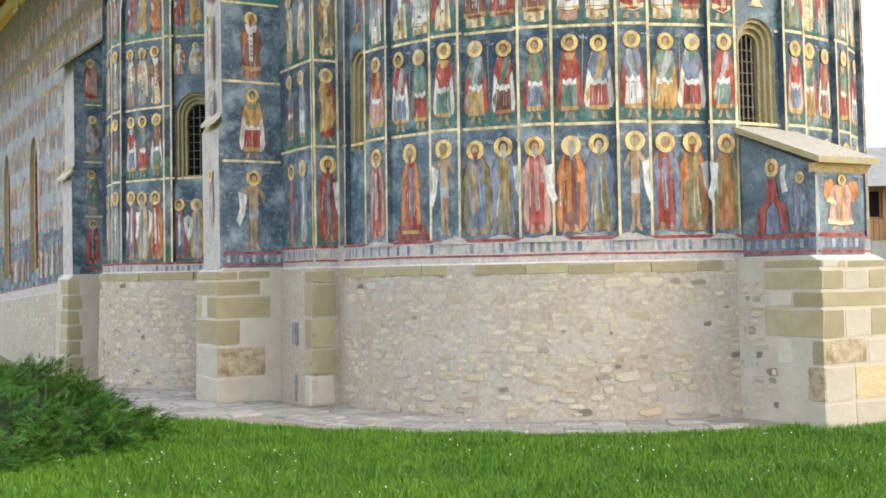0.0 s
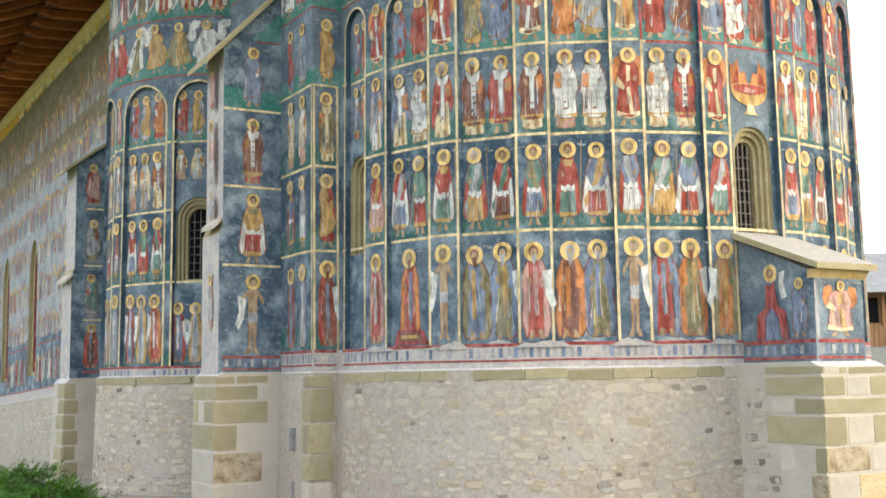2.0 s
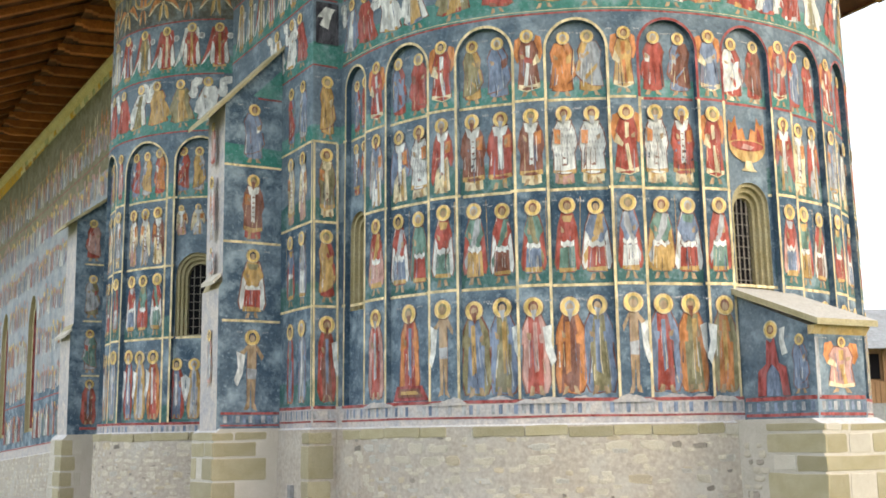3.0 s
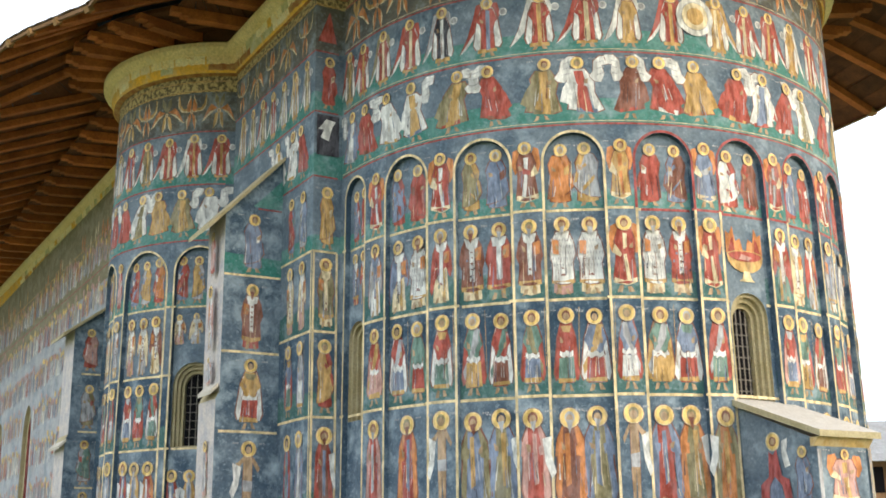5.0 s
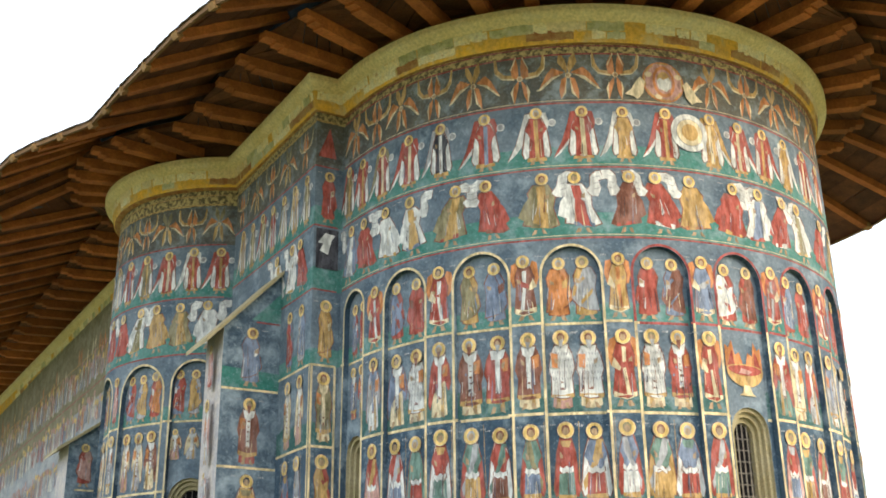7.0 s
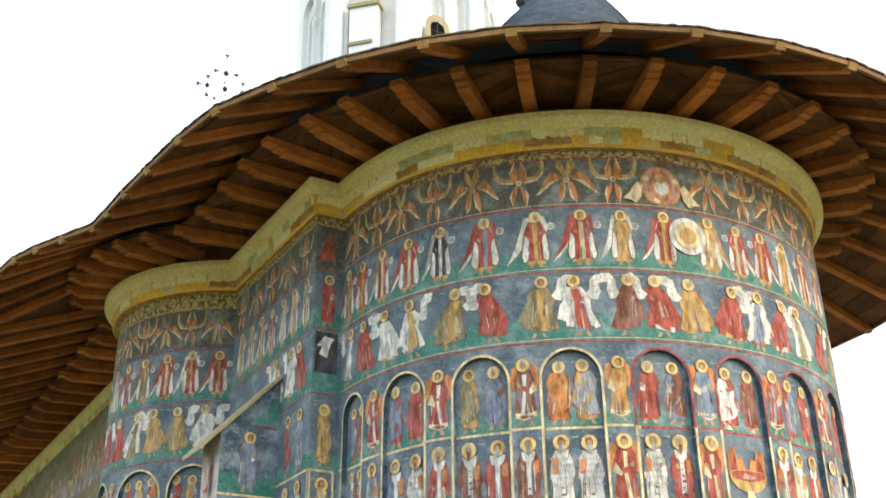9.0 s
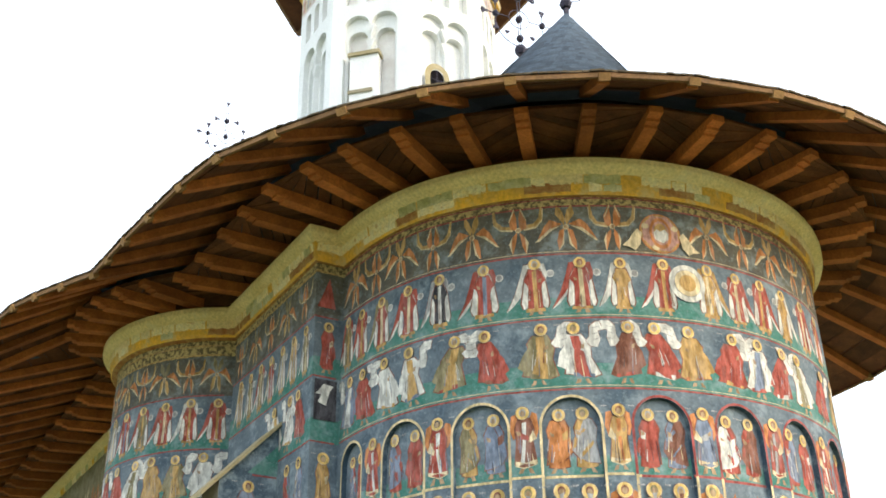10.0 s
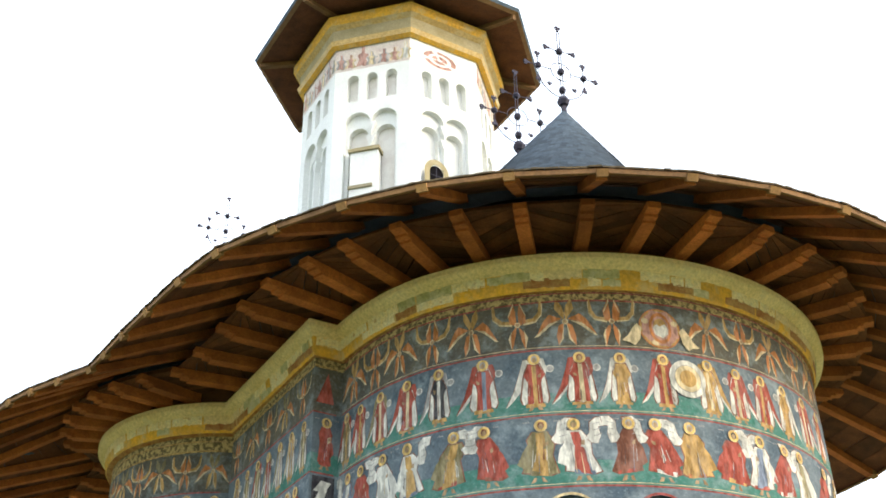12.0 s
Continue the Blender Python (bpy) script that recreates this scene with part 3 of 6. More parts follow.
def depth_in(ops):
    def at(s):
        return next((o["dep"] for o in ops if abs(s - o["c"]) < o["hw"]), 0.0)
    return at


def border(b, at, s0, s1, depth):
    """The pale painted border over the plinth: two red lines and a row of grey cubes."""
    ribbon(b, at, s0, s1, 1.955, 0.035, depth, PIG["d"])
    ribbon(b, at, s0, s1, 1.785, 0.022, depth, PIG["d"])
    n = int((s1 - s0) / 0.085)
    for i in range(n):
        p = s0 + (s1 - s0) * (i + 0.15) / n
        if RNG.random() < 0.86:
            post(b, at, p, 0.045, 1.815, 1.92, depth(p), PIG["b" if i % 2 else "e"])


b = Build()
da = depth_in(ops_a)
flat0 = lambda s: 0.0
for z, h, c in ((3.2, 0.032, "y"), (4.27, 0.032, "y")):
    for e0, e1 in ((-60, 0.2), (8.4, 80.0)) if z > 4 else ((-60, 88.5),):
        ribbon(b, at_a, deg_a(e0), deg_a(e1), z, h, da, PIG[c])
ribbon(b, at_a, deg_a(24.0), deg_a(88.5), 5.3, 0.03, da, PIG["y"])
ribbon(b, at_a, deg_a(-60), deg_a(24.0), 5.3, 0.03, da, PIG["d"])
for z, h, c in ((6.31, 0.022, "d"), (6.345, 0.008, "c"), (7.2, 0.022, "d"), (7.235, 0.008, "c"), (8.06, 0.022, "d"), (8.095, 0.008, "c"), (8.73, 0.022, "d"), (8.84, 0.018, "d")):
    ribbon(b, at_a, deg_a(-80), deg_a(89), z, h, flat0, PIG[c])
def ground_strip(b, at, s0, s1, ops, z0, z1, mat):
    """The painted green ground at the foot of a register, with a soft wavy top."""
    cuts = sorted([s0, s1] + [e for o in ops for e in (o["c"] - o["hw"], o["c"] + o["hw"]) if s0 < e < s1])
    for e0, e1 in zip(cuts, cuts[1:]):
        d = depth_in(ops)((e0 + e1) / 2) - 0.002
        n = max(1, math.ceil((e1 - e0) / 0.05))
        for k in range(n):
            p, q = e0 + (e1 - e0) * k / n, e0 + (e1 - e0) * (k + 1) / n
            tp, tq = (z1 + 0.05 * noise.noise((v * 4.0, z1, 1.0)) + 0.03 * noise.noise((v * 13.0, z1, 5.0)) for v in (p, q))
            b.face([at(p, z0, d), at(q, z0, d), at(q, tq, d), at(p, tp, d)], mat)


g = Build()
for e0, e1 in ((-60, -0.6), (9.2, 80.5)):
    ground_strip(g, at_a, deg_a(e0), deg_a(e1), ops_a, 3.215, 3.50, M_DEEP_GREEN)
for e0, e1 in ((-60, 0.1), (8.5, 79.8)):
    ground_strip(g, at_a, deg_a(e0), deg_a(e1), ops_a, 4.285, 4.60, M_DEEP_GREEN)
tagged(g.part("painted_ground", apse, "dark green painted ground under the rows"), kind="stuff")
for op in ops_a:
    upper = PIG["d" if op["c"] < deg_a(25) else "y"]
    arch_line(b, at_a, op, 0.03, 0.0, upper)
    for sg in (-1, 1):
        x = op["c"] + sg * (op["hw"] + 0.015)
        post(b, at_a, x, 0.03, 1.97, 5.3, 0.0, PIG["y"])
        post(b, at_a, x, 0.03, 5.3, op["zs"], 0.0, upper)
border(b, at_a, deg_a(-60), deg_a(88), flat0)
b.part("painted_border", apse, "ochre and red painted frame lines")

REG = {}
for nm, z0 in (("lowest", 1.99), ("second", 3.22), ("third", 4.29), ("arcade", 5.31), ("prophets", 6.33), ("angels", 7.23), ("seraphs", 8.1)):
    e = new("fresco_register", None)
    e.parent = apse
    tagged(e, "painted row of frescoes on the apse")
    REG[nm] = e

# figures go from the shoulder of the church round to the far side: a pair in each niche, one on each pier
ROW1 = ["pre", "trb", "nrt", "ssk", "lbo", "blo", "prp", "tnt", "blb", "ssk", "brb", "tlo", "lto", "rbe", "tbl", "prb"]
ROW2 = ["prp", "wrb", "ggr", "wrg", "rgo", "wrn", "rgb", "rrg", "wbr", "rbw", "ogo", "wbr", "rrg", "rgr", "wrb", "prb", "rgo", "wrn", "rgr"]
ROW3 = ["ewb", "bow", "wow", "row", "ncw", "rgw", "now", "wpw", "wow", "rrc", "wow", "row", "rrc", "pew", "eow", "rgw", "cow", "rew"]
ROW4 = ["rrw", "brb", "rrn", "rrw", "lol", "bbn", "nrw", "tto", "eoe", "oot", "rrw", "nbe", "beb", "wrw", "nrn", "rre", "bre", "rrw"]


def slots(first=1):
    """Places from the shoulder round: pier, niche left, niche right, pier ..."""
    for a_n, a_p in zip(NICHES[first:], PIERS[first - 1:]):
        yield a_p, 0.0
        yield a_n + 2.45, 0.07
        yield a_n - 2.45, 0.07


for nm, row, z, h, kind in (("lowest", ROW1, 1.99, 1.16, "elder"), ("second", ROW2, 3.23, 1.0, "warrior"), ("third", ROW3, 4.30, 0.97, "bishop"), ("arcade", ROW4, 5.32, 0.86, "saint")):
    for i, (a, d) in enumerate(slots()):
        if a < -48:
            break
        if abs(a - 4.3) < 5.0 and nm in ("second", "third") or (nm == "lowest" and -12 < a < 9):
            continue
        cols = row[i % len(row)]
        kd = "ascetic" if cols == "ssk" else kind
        cols = cols if kd != "ascetic" else "ses"
        if nm == "lowest" and i in (1, 2):
            # a single robe over a red tomb fills this niche
            if i == 2:
                continue
            a -= 2.45
        if nm == "third" and i in (9, 12):
            kd = "winged"
        if nm == "arcade" and d == 0.0:
            kd = "winged"
        w = 0.40 if d else 0.37
        motif(at_a, deg_a(a), z, h * (0.96 if nm == "arcade" and d else 1.0), w * (1.12 if kd in ("elder",) else 1.0), d, kd, cols, REG[nm], -1)
b = Build()
for pts, c, lift in (([(-0.30, 1.99), (0.26, 1.99), (0.20, 2.16), (-0.20, 2.16)], "d", 0.052), ([(-0.22, 2.03), (0.20, 2.03), (0.15, 2.13), (-0.15, 2.13)], "n", 0.050), ([(-0.16, 2.06), (0.14, 2.06), (0.12, 2.10), (-0.12, 2.10)], "o", 0.048)):
    b.face([at_a(deg_a(67.8) + x, z, lift) for x, z in pts], PIG[c])
b.part("painted_tomb", REG["lowest"])
b = Build()
for pts, c, lift in (([(-0.28, 5.42), (0.28, 5.42), (0.26, 5.80), (0.20, 5.98), (-0.20, 5.98), (-0.26, 5.80)], "d", 0.067), ([(-0.22, 5.34), (0.22, 5.34), (0.26, 5.44), (-0.26, 5.44)], "c", 0.066)):
    b.face([at_a(deg_a(4.3) + x, z, lift) for x, z in pts], PIG[c])
b.part("painted_throne", REG["arcade"])
for x, cols in ((81.5, "rbw"), (84.5, "brw")):
    motif(at_a, deg_a(x), 5.32, 0.78, 0.24, 0.07, "saint", cols, REG["arcade"])
    motif(at_a, deg_a(x), 4.55, 0.72, 0.24, 0.07, "bishop", cols, REG["third"])
PROPH = ["bwe", "rrn", "wwo", "wob", "lor", "rrn", "lol", "wrb", "nnr", "rrw", "oot", "rro", "wbr", "rrw", "wlo", "rrn", "lor"]
for i, a in enumerate((86, 79, 72, 65, 57.0, 49, 40.5, 33, 25, 18.5, 12, 4.5, -2, -8.5, -16, -24, -32)):
    motif(at_a, deg_a(a), 6.35, 0.84, 0.44, 0.0, "prophet", PROPH[i % 17], REG["prophets"])
ANG = ["rlo", "rro", "lrc", "rrc", "ekw", "rrb", "wro", "rrc", "woo", "rro", "ooc", "rrc", "rro", "woo", "rrc", "rro"]
for i, a in enumerate((86.5, 81, 74, 66.5, 59, 50, 40.5, 32, 24.5, 16.5, 7.0, 0.5, -6.0, -13, -21, -29)):
    motif(at_a, deg_a(a), 7.24, 0.82, 0.41, 0.0, "angel", ANG[i % 16], REG["angels"], -1 if a > 10 else 1)
for i, a in enumerate((84, 76, 68.5, 60.5, 52, 43, 34, 25.5, 6.0, -2.5, -11, -20, -29)):
    motif(at_a, deg_a(a), 8.09, 0.67, 0.60, 0.0, "seraph", "tto" if i % 2 else "ott", REG["seraphs"])


b = Build()
for k in range(34):
    a, d = RNG.uniform(-15, 86), 0.0
    d = da(deg_a(a))
    w, h = RNG.uniform(0.2, 0.6), RNG.uniform(0.03, 0.09)
    b.face([at_a(deg_a(a) + x * w, 1.93 + max(y * h, -0.02), d - 0.03) for x, y in [(-0.5, -0.1)] + [(-0.5 + i / 9 + RNG.uniform(-0.03, 0.03), RNG.uniform(0.7, 1.0) * math.sin(math.pi * (i + 0.6) / 10.2)) for i in range(10)] + [(0.5, -0.1)]], M_BORDER)
tagged(b.part("worn_plaster", apse, "bare pale plaster where the paint has flaked"), kind="stuff")


def medallion(at, s, z, r, d, rings, parent):
    b = Build()
    for k, (f, c) in enumerate(rings):
        b.face([at(s + r * f * math.cos(2 * math.pi * i / 28), z + r * f * math.sin(2 * math.pi * i / 28), d - 0.005 - 0.003 * k) for i in range(28)], PIG[c])
    return b.part("painted_medallion", parent)


medallion(at_a, deg_a(16.0), 8.38, 0.28, 0.0, ((1, "t"), (0.93, "o"), (0.86, "p")), REG["seraphs"])
b = Build()
SC = deg_a(16.0)
for k in range(8):
    a = math.pi * (k + 0.5) / 4
    b.face([at_a(SC + 0.215 * math.cos(a) + 0.05 * math.cos(q * 0.785), 8.38 + 0.225 * math.sin(a) + 0.04 * math.sin(q * 0.785), -0.0165) for q in range(8)], PIG["p" if k % 3 else "c"])
for f, col, d in ((1.0, "t", 0.0185), (0.78, "p", 0.0205), (0.62, "o", 0.0225)):
    b.face([at_a(SC + 0.15 * f * math.cos(q * 0.449), 8.38 + 0.22 * f * math.sin(q * 0.449), -d) for q in range(14)], PIG[col])
b.face([at_a(SC + x, z, -0.0245) for x, z in ((-0.09, 8.30), (-0.02, 8.24), (0.08, 8.28), (0.1, 8.38), (0.05, 8.43), (0.01, 8.40), (-0.06, 8.44), (-0.1, 8.38))], PIG["w"])
for sg in (-1, 1):
    b.face([at_a(SC + sg * x, z, -0.022) for x, z in ((0.25, 8.36), (0.31, 8.42), (0.38, 8.34), (0.43, 8.25), (0.52, 8.17), (0.42, 8.15), (0.36, 8.11), (0.28, 8.20), (0.27, 8.28))], PIG["c"])
b.part("painted_star", REG["seraphs"])
medallion(at_a, deg_a(11.7), 7.72, 0.25, -0.014, ((1, "w"), (0.74, "e"), (0.70, "c"), (0.45, "o")), REG["angels"])
b = Build()
BC = deg_a(4.3)
arc_b = [(0.27 * math.cos(math.pi * q / 10), math.sin(math.pi * q / 10)) for q in range(11)]
for sg in (-1, 1):
    b.face([at_a(BC + sg * x, 4.83 + z, 0.062) for x, z in ((0.02, 0.04), (0.06, 0.20), (0.13, 0.16), (0.16, 0.34), (0.21, 0.24), (0.26, 0.28), (0.27, 0.02))], PIG["t"])
    b.face([at_a(BC + sg * x, 4.83 + z, 0.060) for x, z in ((0.14, 0.04), (0.16, 0.22), (0.2, 0.16), (0.24, 0.02))], PIG["r"])
for ring, col, d in (([(x, -0.21 * s) for x, s in arc_b] + [(-x, 0.06 * s) for x, s in arc_b[1:-1]], "o", 0.058), ([(0.9 * x, -0.075 * s) for x, s in arc_b] + [(-0.9 * x, 0.045 * s) for x, s in arc_b[1:-1]], "r", 0.056), ([(0.04, -0.19), (0.07, -0.28), (0.12, -0.31), (-0.12, -0.31), (-0.07, -0.28), (-0.04, -0.19)], "y", 0.055), ([(-0.1, -0.02), (0.06, 0.01), (0.1, -0.05), (-0.04, -0.06)], "p", 0.054)):
    b.face([at_a(BC + x, 4.83 + z, d) for x, z in ring], PIG[col])
b.part("painted_basin", REG["third"])

# ---- shoulder of the nave, side wall and side apse ----
b = Build()
at_e = flat((SIDE, 0.0), (-1, 0), (0, -1))
wall(b, at_e, 0, SIDE - R_A + 0.22, lambda s: Z_PLINTH, lambda s: Z_TOP, 0, [], bands_main)
at_s = flat((SIDE, 0.0), (0, -1), (-1, 0))
B0 = 5.0 - math.sqrt(R_B ** 2 - (SIDE - CB[0]) ** 2)
wall(b, at_s, 0, B0, lambda s: Z_PLINTH, lambda s: Z_TOP, 0, [], bands_main)
shoulder = b.thing("wall_shoulder", "frescoed corner of the nave beside the apse", "wall", "structure", weld=True)
b = Build()
for at, s1 in ((at_e, 0.34), (at_s, B0)):
    for z, h, c in ((3.2, 0.032, "y"), (4.27, 0.032, "y"), (5.3, 0.03, "y"), (6.31, 0.022, "d"), (7.2, 0.022, "d"), (8.06, 0.022, "d"), (8.74, 0.02, "o"), (8.9, 0.02, "o")):
        ribbon(b, at, 0.0, s1, z, h, flat0, PIG[c])
    border(b, at, 0.02, s1 - 0.02, flat0)
for at, s in ((at_e, 0.02), (at_e, 0.34), (at_s, 0.02)):
    post(b, at, s, 0.03, 1.97, 5.3, 0, PIG["y"])
b.part("painted_border", shoulder, "ochre and red painted frame lines")
for z, h, kind, cols in ((1.99, 1.15, "elder", "rnb"), (3.23, 1.0, "saint", "oro"), (4.3, 0.96, "bishop", "loc"), (5.33, 0.9, "saint", "ooc"), (7.24, 0.8, "saint", "rrc")):
    motif(at_e, 0.2, z, h, 0.32, 0, kind, cols, shoulder)
b = Build()
for pts, c in (([(0.03, 6.6), (0.35, 6.6), (0.35, 7.16), (0.03, 7.16)], "k"), ([(0.05, 6.95), (0.16, 7.1), (0.3, 7.08), (0.25, 7.0), (0.2, 6.8), (0.08, 6.84), (0.13, 6.95)], "w"), ([(0.03, 8.2), (0.2, 8.65), (0.3, 8.2)], "r")):
    b.face([at_e(x, z, -0.005 - 0.002 * len(pts)) for x, z in pts], PIG[c])
b.part("painted_scroll", shoulder)
for s, c in ((0.3, "bew"), (0.68, "rbg")):
    for z, h, kind in ((1.99, 1.12, "elder"), (3.23, 1.0, "warrior"), (4.3, 0.96, "bishop"), (5.33, 0.9, "saint")):
        motif(at_s, s, z, h, 0.31, 0, kind, c if z != 4.3 else "cpw", shoulder)
MUTED = ["elc", "lec", "rlc", "coe", "lre"]
for i in range(7):
    motif(at_s, 0.25 + 0.4 * i, 7.24, 0.8, 0.32, 0, "angel", MUTED[(3 * i) % 5], shoulder, -1)
    if i < 5:
        motif(at_s, 0.35 + 0.6 * i, 8.1, 0.6, 0.5, 0, "seraph", "lol" if i % 2 else "tol", shoulder)
for i in range(3):
    motif(at_s, 0.35 + 0.4 * i, 6.35, 0.83, 0.4, 0, "prophet", PROPH[i + 1], shoulder)

DZ_B = -0.13
at_b = rim(CB, R_B, DZ_B)


def deg_b(a):
    return radians(a) * R_B


b = Build()
ops_b = []
for a, hw in ((36.0, 0.36), (61.8, 0.44), (93.5, 0.40), (123.0, 0.40)):
    win = [window_op(deg_b(a), 3.22, 4.12, 0.34)] if a == 36.0 else []
    ops_b.append(niche(deg_b(a), hw, 6.2 - hw, ops=win))
wall(b, at_b, deg_b(22.5), deg_b(157.5), lambda s: Z_PLINTH, lambda s: Z_TOP - DZ_B, 0, ops_b, bands_main)
side_apse = b.thing("wall_side_apse", "rounded side apse wall with faded frescoes and blind arches", "wall", "structure", weld=True)
db = depth_in(ops_b)
b = Build()
for z, h, c in ((3.2, 0.032, "y"), (4.27, 0.032, "y"), (5.3, 0.03, "y")):
    ribbon(b, at_b, deg_b(45.4 if z == 4.27 else 26), deg_b(125), z, h, db, PIG[c])
for z, h, c in ((6.31, 0.022, "d"), (7.2, 0.022, "d"), (8.06, 0.022, "d"), (8.74, 0.02, "o"), (8.9, 0.02, "o")):
    ribbon(b, at_b, deg_b(26), deg_b(130), z, h, flat0, PIG[c])
g = Build()
ground_strip(g, at_b, deg_b(46), deg_b(125), ops_b, 3.215, 3.50, M_DEEP_GREEN)
ground_strip(g, at_b, deg_b(26), deg_b(125), ops_b, 1.98, 2.22, M_DEEP_GREEN)
tagged(g.part("painted_ground", side_apse, "dark green painted ground under the rows"), kind="stuff")
g = Build()
for at, s1 in ((at_e, 0.34), (at_s, B0)):
    for z in (1.985, 3.215, 4.285):
        ground_strip(g, at, 0.0, s1, [], z, z + 0.30, M_DEEP_GREEN)
tagged(g.part("painted_ground", shoulder, "dark green painted ground under the rows"), kind="stuff")
for op in ops_b:
    arch_line(b, at_b, op, 0.03, 0.0, PIG["y"])
    for sg in (-1, 1):
        post(b, at_b, op["c"] + sg * (op["hw"] + 0.015), 0.03, 1.97, op["zs"], 0.0, PIG["y"])
border(b, at_b, deg_b(27), deg_b(125), flat0)
b.part("painted_border", side_apse, "ochre and red painted frame lines")
for a in (36.0, 61.8, 93.5):
    for k, (da_, c) in enumerate(((7.4, "rbw"), (0.2, "oeb"), (-7.2, "trw"))):
        for z, h, kind, low in ((1.99, 1.12, "elder", 0), (3.23, 1.0, "warrior", 1), (4.3, 0.96, "bishop", 1), (5.33, 0.8, "saint", 0)):
            if low and a == 36.0 and (z < 4 or k != 1):
                if z < 4:
                    continue
            hh = h * (0.52 if (a == 36.0 and z == 4.3) else 0.86 if (a == 36.0 and z < 2.5) else 1.0)
            zz = 4.72 if (a == 36.0 and z == 4.3) else z
            motif(at_b, deg_b(a + da_), zz, hh, 0.30, 0.07, kind, (c if z != 3.23 else ("wrb", "rgr", "wrg")[k]) if z != 4.3 else ("cpw", "cew", "now")[k], side_apse)
for a in (78.3,):
    for z, h, kind, c in ((1.99, 1.12, "elder", "ebw"), (3.23, 1.0, "warrior", "rre"), (4.3, 0.96, "bishop", "ecw"), (5.33, 0.84, "saint", "prw")):
        motif(at_b, deg_b(a), z, h, 0.22, 0, kind, c, side_apse)
for i in range(9):
    a = 28 + 12 * i
    motif(at_b, deg_b(a), 7.24, 0.82, 0.40, 0, "angel", MUTED[(2 * i + 1) % 5] if i > 4 else ANG[(5 * i + 1) % 16], side_apse, -1)
    motif(at_b, deg_b(a + 3), 6.36, 0.82, 0.44, 0, "prophet", PROPH[(4 * i + 2) % 17], side_apse)
    motif(at_b, deg_b(a + 2), 8.1, 0.6, 0.5, 0, "seraph", "tto" if i % 2 else "lol", side_apse)

# ---- nave side wall, far side and west end ----
b = Build()
def fall(y):
    """How far the ground and the painted rows sink towards the west."""
    return min(0.040 * max(-y - 8.5, 0.0), 0.62)


N0 = CB[1] * 2 + B0


def at_n(s, z, d=0.0):
    return Vector((NAVE - d, N0 - s, z - 0.15 - fall(N0 - s) * max(9.1 - z, 0) / 7.4))



nave_windows = []
for s in (10.4, 14.4):
    inner = dict(c=s, hw=0.36, zb=2.4, zs=4.75, dep=0.3, side=PIG["d"], back=PIG["n"], rise=1.7)
    nave_windows.append(dict(c=s, hw=0.52, zb=2.3, zs=4.75, dep=0.1, side=M_FRAME_STONE, back=M_FRAME_STONE, ops=[inner], rise=1.6))
wall(b, at_n, 0, 20, lambda s: Z_PLINTH, lambda s: Z_TOP + 0.15, 0, nave_windows, lambda z: M_BORDER if z < 1.97 else M_WASH if z < 3.0 else M_NAVE if z < 7.2 else M_NAVE_TOP, step=1.0)
back = (NAVE, -10.0 + B0 - 20)
b.face([(back[0], back[1], 0), (-SIDE, back[1], 0), (-SIDE, back[1], Z_TOP), (back[0], back[1], Z_TOP)], M_PLASTER)
b.face([(-SIDE, back[1], 0), (-SIDE, 0, 0), (-SIDE, 0, Z_TOP), (-SIDE, back[1], Z_TOP)], M_PLASTER)
b.face([(-SIDE, 0, 0), (-R_A * 0.97, 0, 0), (-R_A * 0.97, 0, Z_TOP), (-SIDE, 0, Z_TOP)], M_PLASTER)
nave = b.thing("wall_nave", "long nave wall with dense rows of small faded frescoes", "wall", "structure")
b = Build()
for z, h, c in ((1.95, 0.03, "d"), (3.0, 0.03, "d"), (4.8, 0.012, "e"), (6.6, 0.012, "e"), (7.5, 0.02, "d"), (8.3, 0.02, "o")):
    for s0, s1 in ((0.0, 9.95), (10.85, 13.95), (14.85, 20)) if 2.2 < z < 5.6 else ((0, 20),):
        ribbon(b, at_n, s0, s1, z, h, flat0, PIG[c], step=0.5)
b.part("painted_border", nave, "thin red and cream painted lines")
b = Build()
NR = random.Random(31)
for z in (2.05, 3.06, 3.95, 4.86, 5.75, 6.65, 7.55):
    s = 1.2
    while s < 17:
        s += NR.uniform(0.11, 0.20)
        if any(abs(s - o["c"]) < 0.62 for o in nave_windows) and z < 5.7:
            continue
        h, w, lift = NR.uniform(0.4, 0.7), NR.uniform(0.10, 0.18), NR.uniform(0, 0.14)
        z_ = z
        z = z + lift
        c1, c2 = NR.choice("pwewbrpwbe"), NR.choice("ewbocep")
        b.face([at_n(s + x * w, z + y * h, -0.006) for x, y in ((-0.3, 0.8), (0.3, 0.8), (0.5, 0.05), (-0.5, 0.05))], PIG[c1])
        b.face([at_n(s + x * w, z + y * h, -0.009) for x, y in ((-0.12, 0.8), (0.15, 0.8), (0.2, 0.05), (-0.15, 0.05))], PIG[c2])
        b.face([at_n(s + 0.07 * math.cos(k * 0.7854), z + 0.88 * h + 0.07 * math.sin(k * 0.7854), -0.012) for k in range(8)], PIG["h" if NR.random() < 0.4 else "p"])
        z = z_
for k in range(110):
    s, h = 1.0 + 0.15 * k, NR.uniform(0.5, 0.75)
    if any(abs(s - o["c"]) < 0.6 for o in nave_windows):
        continue
    c = NR.choice("rwgrbwe")
    b.face([at_n(s + x * 0.10, 2.1 + y * h, -0.014) for x, y in ((-0.25, 0.9), (0.25, 1.0), (0.5, 0.0), (-0.4, 0.05))], PIG[c])
